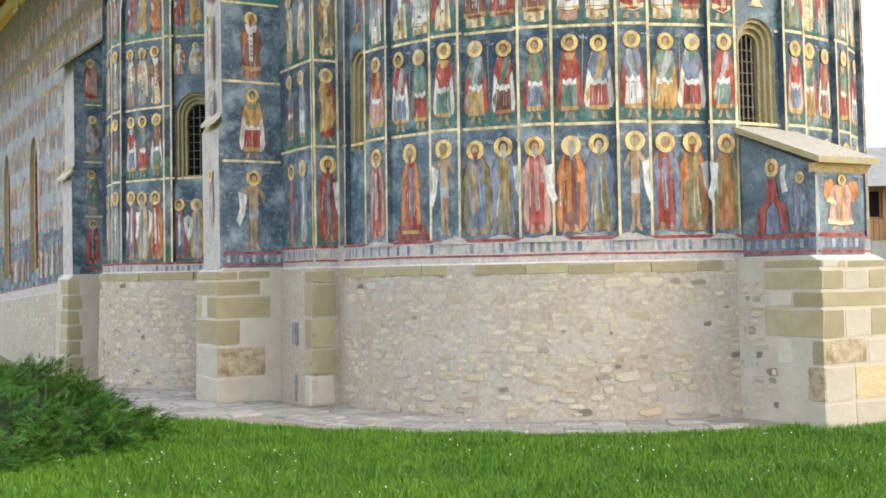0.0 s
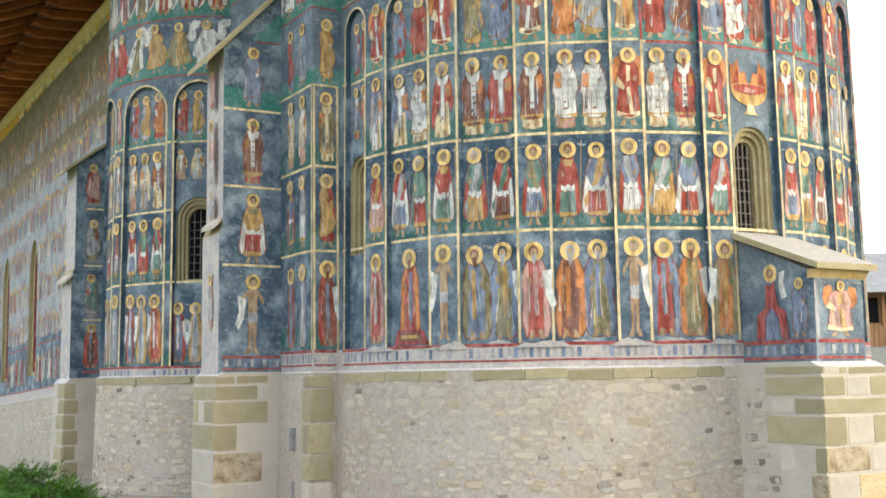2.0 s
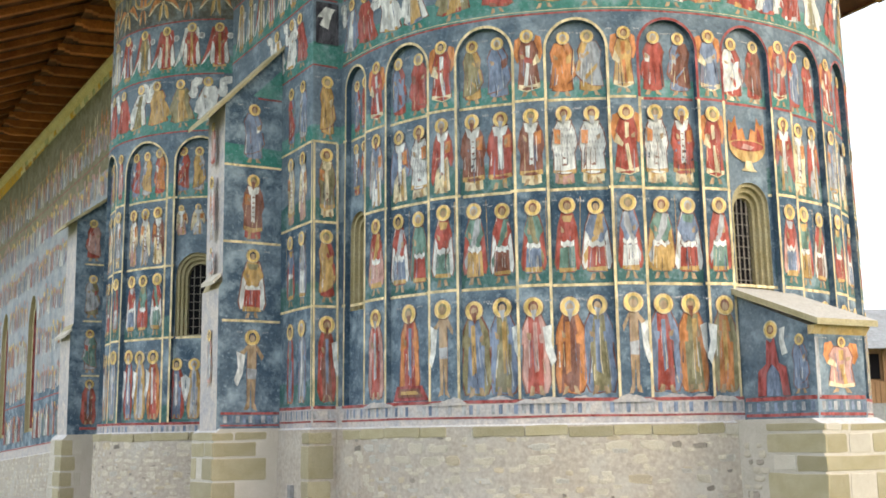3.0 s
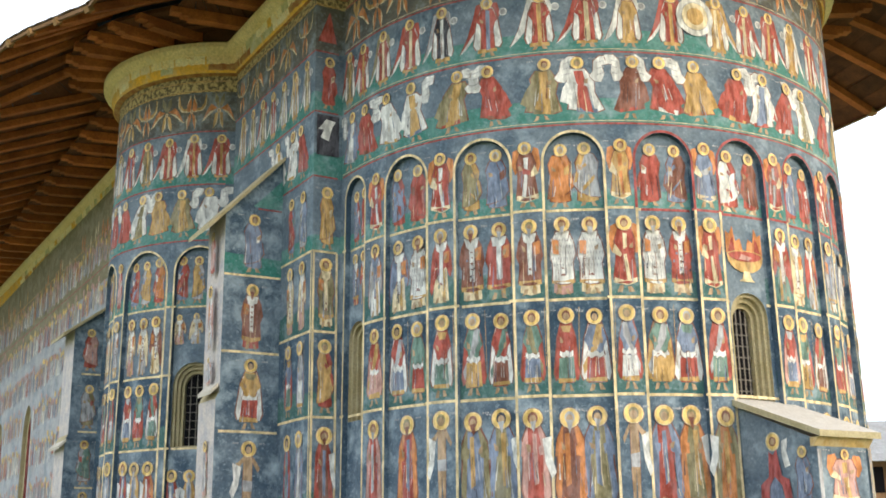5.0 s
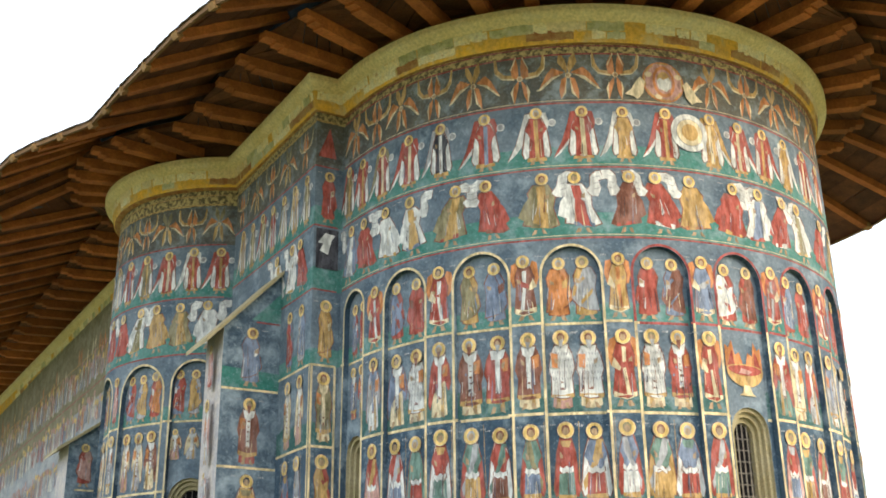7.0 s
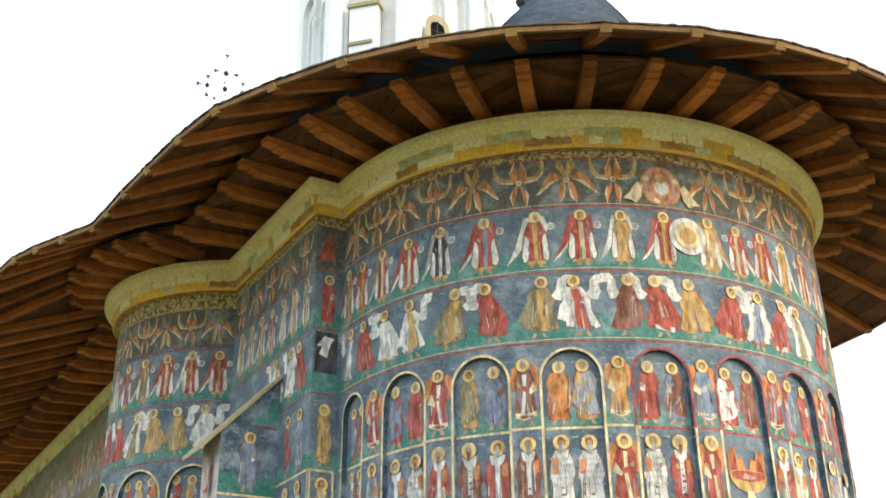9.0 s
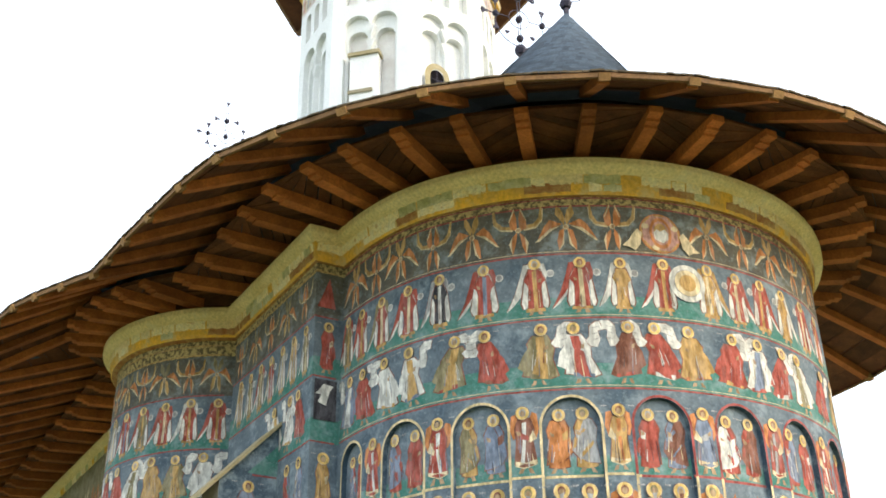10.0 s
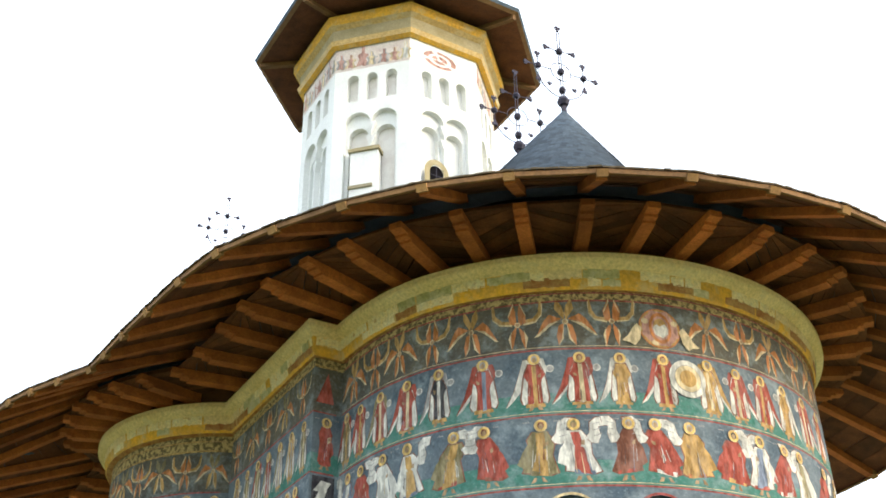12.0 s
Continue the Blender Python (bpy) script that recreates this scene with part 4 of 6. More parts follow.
for k in range(90):
    s, z, h = 0.3 + 0.2 * k, 7.75 + NR.uniform(-0.05, 0.6), NR.uniform(0.3, 0.5)
    c = NR.choice("tolctl")
    b.face([at_n(s + x * 0.12, z + y * h, -0.007) for x, y in ((-0.1, 0), (0.15, 0.05), (0.5, 0.6), (0.3, 1.0), (0.1, 0.6), (-0.2, 0.9), (-0.5, 0.5))], PIG[c])
tagged(b.part("painted_motifs", nave, "rows of small painted robe shapes"), kind="stuff")

# window glazing with iron grilles
def glazing(name, at, c, zb, zs, hw, d, label):
    b = Build()
    op = dict(c=c, hw=hw, zs=zs)
    za = arch(op)
    pts = [c - hw * math.cos(math.pi * k / 12) for k in range(13)]
    b.face([at(c - hw, zb, d), at(c + hw, zb, d)] + [at(p, za(p), d) for p in reversed(pts)], M_GLASS)
    win = b.thing(name, label, "window", "structure")
    g = Build()
    for k in range(1, 4):
        x = c - hw + 2 * hw * k / 4
        for dd in (0.0, 0.012):
            post(g, at, x, 0.009, zb, za(x), d - 0.03 - dd, M_GRILLE, 0)
    for k in range(1, 8):
        z = zb + (zs + hw * 0.6 - zb) * k / 8
        post(g, at, c, 2 * hw * (1 if z < zs else 0.8), z - 0.0045, z + 0.0045, d - 0.036, M_GRILLE, 0)
    g.part("window_grille", win, "dusty iron grille")
    return win


glazing("window_1", at_a, deg_a(4.3), 3.16, 4.10, 0.145, 0.27, "narrow arched window with dark leaded panes and iron bars in the apse")
glazing("window_2", at_a, deg_a(83.6), 3.16, 4.10, 0.11, 0.27, "narrow arched window in the apse shoulder niche")
glazing("window_3", at_b, deg_b(36.0), 3.25, 4.10, 0.215, 0.27, "narrow arched window with dark leaded panes in the side apse")

# ---- plinth, cornice and eaves follow one outline ----
def outward(path, s, off):
    """The point at s metres along an outline, off metres outside it."""
    for p, q in zip(path, path[1:]):
        d = Vector((q[0] - p[0], q[1] - p[1]))
        if s <= d.length and d.length > 1e-6:
            n = Vector((-d.y, d.x)) / d.length
            c = Vector(p) + d * (s / d.length) + n * off
            return c, n
        s -= d.length
    return c, n


def length_of(path):
    return sum(math.dist(p, q) for p, q in zip(path, path[1:]))


def outline(r_a, side, r_b, a0=-105, far=-30.0):
    pts = [((r_a - draw_in(a)) * math.sin(radians(a)), (r_a - draw_in(a)) * math.cos(radians(a))) for a in np.arange(a0, 90.1, 2.5)]
    pts[-1] = (r_a - 0.12, side - SIDE)
    pts.append((side, side - SIDE))
    t0 = math.degrees(math.acos(min(1, max(-1, (side - CB[0]) / r_b))))
    pts += [(CB[0] + r_b * math.sin(radians(a)), CB[1] + r_b * math.cos(radians(a))) for a in np.linspace(90 - t0, 90 + t0, 40)]
    pts.append((side + NAVE - SIDE, far))
    return pts


def sweep(b, paths, zs, mats):
    """Surfaces between level outlines of the same number of points."""
    for (p, q), (z0, z1), m in zip(zip(paths, paths[1:]), zip(zs, zs[1:]), mats):
        for i in range(len(p) - 1):
            b.face([(*p[i], z0), (*p[i + 1], z0), (*q[i + 1], z1), (*q[i], z1)], m)


def ring(out):
    return outline(R_A + out - 0.06, SIDE + out, R_B + out)


def foot_ring(out):
    return outline(R_A + out, SIDE + out, R_B + out)


b = Build()
feet = [foot_ring(o) for o in (0.10, 0.07, 0.05, -0.06)]
feet = [f[:-1] + [(f[-1][0], y) for y in range(-8, -31, -2)] for f in feet]
sweep(b, feet, (-0.7, 1.0, 1.69, 1.745), (M_MORTAR, M_MORTAR, M_PLASTER))
b.v = [(x, y, z - fall(y) - (0.12 if y < -7.5 and z > 1.2 else 0)) for x, y, z in b.v]
plinth = b.thing("plinth", "rough rubble stone plinth in pale lime mortar under the frescoes", "plinth", "structure")
b = Build()
TIERS = ((-0.05, 8.85), (0.04, 8.87), (0.06, 8.90), (0.10, 9.125), (0.12, 9.135), (0.18, 9.165), (0.215, 9.195), (0.23, 9.225), (0.23, 9.30), (0.17, 9.34), (-0.2, 9.35))
sweep(b, [ring(o) for o, z in TIERS], [z for o, z in TIERS], (M_CORNICE_RUST, M_CORNICE_GOLD, M_CORNICE_GOLD) + (M_CORNICE_STONE,) * 7)
cornice = b.thing("cornice", "moulded ochre and grey stone cornice with flaking paint under the eaves", "cornice", "structure")


# ---- buttresses ----
def prism(b, sec, y0, y1, mats):
    """A closed outline in x and z drawn from y0 to y1; mats: for each side of the outline, then the ends."""
    n = len(sec)
    for i in range(n):
        (x0, z0), (x1, z1) = sec[i], sec[(i + 1) % n]
        b.face([(x0, y0, z0), (x1, y0, z1), (x1, y1, z1), (x0, y1, z0)], mats[i] if i < len(mats) - 1 else mats[-2])
    b.face([(x, y0, z) for x, z in sec], mats[-1])
    b.face([(x, y1, z) for x, z in reversed(sec)], mats[-1])


def slab(b, p, q, th, y0, y1, mat):
    """A sloping stone slab from p to q (x, z), with a drip edge."""
    prism(b, [p, q, (q[0], q[1] - th), (p[0], p[1] - th)], y0, y1, (mat,) * 5)


def block(parent, m, size, mat, name="stone_block", seed=0):
    """A dressed stone block with worn, uneven edges: x across, y out of the wall, z up."""
    w, t, h = size
    r = random.Random(seed)
    b = Build()
    k = min(0.022, w * 0.2, h * 0.2)
    ring = []
    for sx, sz in ((-1, -1), (1, -1), (1, 1), (-1, 1)):
        cut = r.uniform(0.25, 1.0) * k
        ends = [(sx * (w / 2 - cut), sz * h / 2), (sx * w / 2, sz * (h / 2 - cut))]
        ring += ends if sx * sz > 0 else ends[::-1]
        nxt = (0.0, sz * h / 2) if (sx, sz) in ((-1, -1), (1, 1)) else (sx * w / 2, 0.0)
        ring.append((nxt[0] + r.uniform(-0.2, 0.2) * w * (nxt[0] == 0), nxt[1]))
    ring = [(x + r.uniform(-0.005, 0.005), z + h / 2 + r.uniform(-0.006, 0.006)) for x, z in ring]
    ring.sort(key=lambda p: math.atan2((p[1] - h / 2) / h, p[0] / w))
    soft = [(x * (1 - 0.008 / w), h / 2 + (z - h / 2) * (1 - 0.008 / h)) for x, z in ring]
    n = len(ring)
    for q in range(n):
        p0, p1, s0, s1 = ring[q], ring[(q + 1) % n], soft[q], soft[(q + 1) % n]
        b.face([(p0[0], 0, p0[1]), (p1[0], 0, p1[1]), (p1[0], t - 0.003, p1[1]), (p0[0], t - 0.003, p0[1])], mat)
        b.face([(p0[0], t - 0.003, p0[1]), (p1[0], t - 0.003, p1[1]), (s1[0], t, s1[1]), (s0[0], t, s0[1])], mat)
    b.face([(x, t, z) for x, z in soft], mat)
    ob = b.part(name, parent)
    ob.matrix_basis = m
    return ob


def facing(x, y, z, nx, ny):
    """A frame at a point of a wall: y out of it, z up."""
    o = Vector((nx, ny, 0)).normalized()
    t = o.cross(Vector((0, 0, 1)))
    return Matrix(((t.x, o.x, 0, x), (t.y, o.y, 0, y), (0, 0, 1, z), (0, 0, 0, 1)))


def courses(parent, x, y, nx, ny, width, heights, split, r, lean=0.0, corner="first"):
    """Courses of quoin blocks on one leaning face of a buttress foot; at the corner they run to its edge."""
    z = 0.0
    t = facing(x, y, 0, nx, ny)
    for i, h in enumerate(heights):
        cuts = split[i % len(split)]
        x0 = -width / 2
        for q, (frac, mat) in enumerate(cuts):
            w = width * frac
            if mat:
                g0 = 0.0 if q == 0 and corner == "first" else r.uniform(0.010, 0.022)
                g1 = 0.0 if q == len(cuts) - 1 and corner == "last" else r.uniform(0.010, 0.022)
                m = t @ Matrix.Translation((x0 + (w + g0 - g1) / 2, -0.02 - lean * z, z + r.uniform(0.012, 0.02))) @ Matrix.Rotation(math.atan(lean), 4, "X")
                block(parent, m, (w - g0 - g1, 0.02 + r.uniform(0.004, 0.007), h - r.uniform(0.026, 0.038)), mat, seed=int(r.random() * 1e6))
            x0 += w
        z += h


BR = random.Random(5)
O, P_, N_ = M_ASHLAR, M_ASHLAR_PALE, M_ASHLAR_BROWN


def tall_buttress(y0, y1, x_out, z_hi, z_lo, label):
    b = Build()
    prism(b, [(SIDE - 0.2, 1.7), (x_out + 0.05, 1.7), (x_out + 0.05, 3.5), (x_out, 3.6), (x_out, z_lo), (SIDE - 0.2, z_hi + 0.17)], y0, y1, (M_PLASTER, M_BORDER, M_FRAME_STONE, M_BORDER, M_PLASTER, M_PLASTER, M_WASH))
    return b.thing("buttress", label, "buttress", group="church buttresses")


bt1 = tall_buttress(-1.03, -1.69, 4.85, 6.84, 5.96, "tall frescoed buttress with a sloping stone cap against the nave wall")
b = Build()
slab(b, (SIDE + 0.0, 6.86), (5.10, 5.76), 0.06, -0.96, -1.80, M_FRAME_STONE)
b.part("stone_cap", bt1, "sloping weathered stone cap", weld=True)
b = Build()
slab(b, (4.88, 3.70), (4.98, 3.60), 0.05, -1.0, -1.5, M_ASHLAR_PALE)
b.part("drip_stone", bt1, weld=True)
b = Build()
prism(b, [(SIDE - 0.2, -0.2), (4.98, -0.2), (4.95, 1.66), (4.87, 1.72), (SIDE - 0.2, 1.72)], -0.95, -1.84, (M_JOINT, M_JOINT, M_PLASTER, M_PLASTER, M_MORTAR, M_JOINT))
foot1 = b.part("buttress_foot", bt1, "dressed sandstone foot with pale mortar joints")
H1 = (0.33, 0.40, 0.34, 0.29, 0.20, 0.12)
courses(foot1, 4.615, -0.95, 0, 1, 0.73, H1, ([(0.35, None), (0.65, P_)], [(0.1, None), (0.9, N_)], [(0.56, None), (0.44, O)], [(1.0, O)], [(0.18, None), (0.82, O)], [(0.6, O), (0.4, O)]), BR, 0.0, "last")
courses(foot1, 4.977, -1.395, 1, 0, 0.89, H1, ([(1.0, P_)], [(1.0, P_)], [(1.0, O)], [(0.5, O), (0.25, P_), (0.25, O)], [(0.4, O), (0.6, O)], [(1.0, O)]), BR, 0.0161)
at_1 = flat((SIDE, -1.03), (1, 0), (0, -1), -0.07)
at_1s = flat((4.85, -1.03), (0, -1), (-1, 0), -0.07)
for z, h, c in ((3.16, 0.032, "y"), (4.19, 0.032, "y"), (5.21, 0.03, "y"), (6.15, 0.02, "d"), (1.98, 0.03, "d"), (1.83, 0.02, "d")):
    b = Build()
    ribbon(b, at_1, 0.01, 0.8 if z < 6 else 0.35, z, h, flat0, PIG[c])
    b.part("painted_line", bt1, weld=True)
for i in range(9):
    b = Build()
    post(b, at_1, 0.06 + 0.085 * i, 0.05, 1.86, 1.95, 0, PIG["b" if i % 2 else "e"])
    b.part("painted_cube", bt1)
b = Build()
b.face([at_1(x, z, -0.006) for x, z in ((0.0, 6.17), (0.42, 6.17), (0.0, 6.6))], M_GREEN)
b.part("painted_field", bt1, "green painted field")
b = Build()
b.face([at_1(x, z, -0.003) for x, z in ((0.0, 5.22), (0.8, 5.22), (0.8, 5.5), (0.0, 5.46))], M_GREEN)
b.part("painted_field", bt1, "green painted field")
for z, h, w, kind, c in ((2.0, 1.1, 0.42, "ascetic", "ses"), (3.18, 0.99, 0.44, "warrior", "wor"), (4.21, 0.96, 0.44, "bishop", "nrw"), (5.24, 0.88, 0.38, "saint", "bbw")):
    motif(at_1, 0.40, z, h, w, 0, kind, c, bt1)
for z, h, kind, c in ((3.75, 0.4, "saint", "epw"), (4.21, 0.95, "bishop", "pew"), (5.2, 0.65, "saint", "pre"), (2.3, 0.8, "saint", "epc")):
    motif(at_1s, 0.28, z, h, 0.26, -0.055, kind, c, bt1)

bt2 = tall_buttress(-7.35, -8.1, 5.33, 6.36, 5.43, "frescoed buttress beyond the side apse with a sloping cap")
b = Build()
slab(b, (SIDE + 0.3, 6.22), (5.55, 5.33), 0.06, -7.25, -8.2, M_FRAME_STONE)
b.part("stone_cap", bt2, "sloping weathered stone cap", weld=True)
b = Build()
slab(b, (5.36, 3.52), (5.48, 3.40), 0.05, -7.3, -8.15, M_ASHLAR_PALE)
b.part("drip_stone", bt2, weld=True)
b = Build()
prism(b, [(SIDE - 0.2, -0.2), (5.54, -0.2), (5.46, 1.62), (5.38, 1.70), (SIDE - 0.2, 1.70)], -7.25, -8.2, (M_JOINT, M_JOINT, M_PLASTER, M_PLASTER, M_MORTAR, M_JOINT))
foot2 = b.part("buttress_foot", bt2, "dressed sandstone foot")
courses(foot2, 5.30, -7.25, 0, 1, 0.36, (0.3, 0.26, 0.26, 0.26, 0.26, 0.28), ([(0.3, None), (0.7, O)], [(0.45, P_), (0.55, O)]), BR, 0.0, "last")
courses(foot2, 5.531, -7.725, 1, 0, 0.95, (0.3, 0.26, 0.26, 0.26, 0.26, 0.28), ([(0.5, O), (0.5, P_)], [(0.6, O), (0.4, P_)]), BR, 0.043)
at_2 = flat((SIDE, -7.35), (1, 0), (0, -1), -0.1)
for z, h, c in ((2.8, 0.03, "y"), (3.75, 0.03, "y"), (4.75, 0.03, "y"), (1.9, 0.04, "d")):
    b = Build()
    ribbon(b, at_2, 0.3, 1.12, z, h, flat0, PIG[c])
    b.part("painted_line", bt2, weld=True)
for z, c in ((1.95, "rnb"), (2.83, "ger"), (3.79, "elr"), (4.79, "prp")):
    motif(at_2, 0.98, z, 0.82, 0.34, 0, "elder" if z < 2.5 else "saint", c, bt2)

# low buttress under the east window: runs out along the church's axis
b = Build()
X0, X1 = -0.12, 0.60
prism(b, [(3.6, 1.7), (4.80, 1.7), (4.80, 2.64), (3.6, 3.12)], 0, 1, (M_PLASTER, M_BLUE2, M_PLASTER, M_PLASTER, M_BLUE2))
b.v = [(X0 + y * (X1 - X0), x, z) for x, y, z in b.v]
bt3 = b.thing("buttress", "low frescoed buttress with a slanting stone cap below the window", "buttress", group="church buttresses")
b = Build()
prism(b, [(3.68, 3.18), (4.93, 2.72), (4.93, 2.655), (3.68, 3.11)], 0, 1, (M_RUBBLE_GREY, M_FRAME_STONE, M_FRAME_STONE, M_FRAME_STONE, M_FRAME_STONE))
b.v = [(X0 - 0.1 + y * (X1 - X0 + 0.18), x, z) for x, y, z in b.v]
b.part("stone_cap", bt3, "slanting grey stone slabs with a moulded edge")
b = Build()
prism(b, [(4.76, 2.66), (4.87, 2.66), (4.80, 2.57), (4.76, 2.57)], 0, 1, (M_CORNICE,) * 5)
b.v = [(X0 - 0.05 + y * (X1 - X0 + 0.09), x, z) for x, y, z in b.v]
b.part("cap_moulding", bt3, "yellow painted moulding")
b = Build()
prism(b, [(3.6, -0.2), (4.99, -0.2), (4.95, 1.66), (4.82, 1.72), (3.6, 1.72)], 0, 1, (M_JOINT, M_JOINT, M_PLASTER, M_PLASTER, M_MORTAR, M_JOINT))
b.v = [(X0 - 0.12 + y * (X1 - X0 + 0.25), x, z) for x, y, z in b.v]
foot3 = b.part("buttress_foot", bt3, "dressed sandstone foot with wide pale joints")
H3 = (0.23, 0.37, 0.27, 0.31, 0.18, 0.22, 0.10)
Y_ = M_ASHLAR_HONEY
courses(foot3, X1 + 0.13, 4.585, 1, 0, 0.80, H3, ([(0.24, P_), (0.76, None)], [(0.28, N_), (0.72, None)], [(0.2, O), (0.3, None), (0.28, P_), (0.22, None)], [(1.0, O)], [(0.5, O), (0.4, P_), (0.1, None)], [(1.0, O)], [(1.0, O)]), BR)
courses(foot3, 0.245, 4.9857, 0, 1, 0.97, H3, ([(0.55, P_), (0.45, P_)], [(0.55, Y_), (0.45, P_)], [(0.34, P_), (0.66, N_)], [(0.28, O), (0.38, P_), (0.34, O)], [(1.0, O)], [(0.28, O), (0.36, P_), (0.36, O)], [(0.6, O), (0.14, O), (0.26, P_)]), BR, 0.0215, "last")
at_3s = flat((X1, 3.7), (0, 1), (-1, 0), -0.06)
at_3f = flat((X1, 4.80), (-1, 0), (0, -1), -0.06)
for at, s0, s1 in ((at_3s, 0.1, 1.1), (at_3f, 0.02, 0.7)):
    for z, h in ((1.99, 0.04), (1.82, 0.03)):
        b = Build()
        ribbon(b, at, s0, s1, z, h, flat0, PIG["d"])
        b.part("painted_line", bt3, weld=True)
    for i in range(8):
        b = Build()
        post(b, at, s0 + 0.06 + (s1 - s0) * i / 8, 0.05, 1.86, 1.95, 0, PIG["b" if i % 2 else "e"])
        b.part("painted_cube", bt3)
b = Build()
post(b, at_3f, 0.03, 0.05, 1.99, 2.6, 0, PIG["e"])
b.part("painted_edge", bt3)
for pts, c, nm in (([(0.30, 2.02), (0.32, 2.28), (0.44, 2.36), (0.46, 2.62), (0.52, 2.58), (0.57, 2.64), (0.62, 2.36), (0.72, 2.32), (0.76, 2.02), (0.66, 2.02), (0.62, 2.26), (0.52, 2.36), (0.44, 2.26), (0.42, 2.02)], "d", "painted_robe_motif"), ([(0.42, 2.02), (0.44, 2.26), (0.52, 2.36), (0.6, 2.26), (0.62, 2.02)], "b", "painted_field")):
    b = Build()
    b.face([at_3s(x, z, -0.004 - 0.001 * len(pts)) for x, z in pts], PIG[c])
    b.part(nm, bt3, "faded red and blue painting")
b = Build()
for k, (r, c) in enumerate(((0.10, "c"), (0.085, "h"), (0.05, "n"), (0.035, "s"))):
    b.face([at_3s(0.52 + r * math.cos(q * 0.449), 2.72 + r * math.sin(q * 0.449), -0.008 - 0.002 * k) for q in range(14)], PIG[c])
b.part("painted_halo", bt3)
b = Build()
b.face([at_3s(x, z, -0.006) for x, z in ((0.64, 2.72), (0.72, 2.74), (0.70, 2.60), (0.74, 2.46), (0.66, 2.44), (0.63, 2.58))], PIG["w"])
b.part("painted_scroll", bt3)
motif(at_3s, 0.9, 2.02, 0.66, 0.3, 0, "saint", "bbe", bt3)
motif(at_3f, 0.36, 2.02, 0.62, 0.58, 0, "winged", "ppo", bt3)

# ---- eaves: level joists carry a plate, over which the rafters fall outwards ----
# Rim radius and bay points are chosen to fit the camera's view.
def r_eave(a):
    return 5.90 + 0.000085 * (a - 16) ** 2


def polar(c, r, a):
    return (c[0] + r * math.sin(radians(a)), c[1] + r * math.cos(radians(a)))


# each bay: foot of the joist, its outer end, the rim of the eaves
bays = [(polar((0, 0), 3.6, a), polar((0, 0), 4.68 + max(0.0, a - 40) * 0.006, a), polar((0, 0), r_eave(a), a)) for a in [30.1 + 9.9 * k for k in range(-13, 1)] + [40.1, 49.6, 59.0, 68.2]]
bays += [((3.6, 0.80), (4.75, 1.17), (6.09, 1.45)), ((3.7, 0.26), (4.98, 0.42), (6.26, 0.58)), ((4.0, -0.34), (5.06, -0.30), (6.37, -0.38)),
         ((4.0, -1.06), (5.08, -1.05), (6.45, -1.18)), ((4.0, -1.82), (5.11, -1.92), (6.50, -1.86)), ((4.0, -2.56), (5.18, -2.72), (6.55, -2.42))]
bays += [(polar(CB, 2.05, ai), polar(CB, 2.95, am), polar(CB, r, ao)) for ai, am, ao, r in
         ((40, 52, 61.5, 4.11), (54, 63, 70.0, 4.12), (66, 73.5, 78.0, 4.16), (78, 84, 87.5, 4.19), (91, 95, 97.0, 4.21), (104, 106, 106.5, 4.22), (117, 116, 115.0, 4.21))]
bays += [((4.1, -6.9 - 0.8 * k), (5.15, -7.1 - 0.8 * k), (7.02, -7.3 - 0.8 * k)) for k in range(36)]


def lerp2(p, q, f):
    return (p[0] + (q[0] - p[0]) * f, p[1] + (q[1] - p[1]) * f)


def beam(p, q, z0, z1):
    """A frame at p with x along the way to q, which lies at another height."""
    d = Vector((q[0] - p[0], q[1] - p[1], z1 - z0))
    side = Vector((-d.y, d.x, 0)).normalized()
    x = d.normalized()
    up = x.cross(side)
    return Matrix(((x.x, side.x, up.x, p[0]), (x.y, side.y, up.y, p[1]), (x.z, side.z, up.z, z0), (0, 0, 0, 1))), d.length


Z_CEIL, Z_IN, Z_RIM = 9.585, 9.90, 9.19
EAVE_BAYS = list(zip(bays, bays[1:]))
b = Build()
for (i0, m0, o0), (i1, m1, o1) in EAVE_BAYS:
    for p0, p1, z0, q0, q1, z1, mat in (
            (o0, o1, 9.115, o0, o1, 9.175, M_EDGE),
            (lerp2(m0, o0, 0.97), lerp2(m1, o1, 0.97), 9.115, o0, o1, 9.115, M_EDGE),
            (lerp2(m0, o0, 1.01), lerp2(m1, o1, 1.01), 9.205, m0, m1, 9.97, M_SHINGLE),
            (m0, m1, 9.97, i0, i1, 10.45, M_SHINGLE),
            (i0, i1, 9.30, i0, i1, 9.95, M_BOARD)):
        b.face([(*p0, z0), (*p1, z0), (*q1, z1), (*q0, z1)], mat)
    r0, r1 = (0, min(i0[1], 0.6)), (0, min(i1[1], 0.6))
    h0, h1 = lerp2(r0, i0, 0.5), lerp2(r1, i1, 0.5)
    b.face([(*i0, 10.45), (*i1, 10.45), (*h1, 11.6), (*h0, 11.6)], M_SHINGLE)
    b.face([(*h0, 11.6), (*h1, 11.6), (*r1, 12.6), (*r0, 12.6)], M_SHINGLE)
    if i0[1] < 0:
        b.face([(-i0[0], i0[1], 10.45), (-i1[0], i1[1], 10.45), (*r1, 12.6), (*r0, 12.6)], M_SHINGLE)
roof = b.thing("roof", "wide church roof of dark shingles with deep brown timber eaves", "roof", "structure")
b = Build()
ER = random.Random(41)
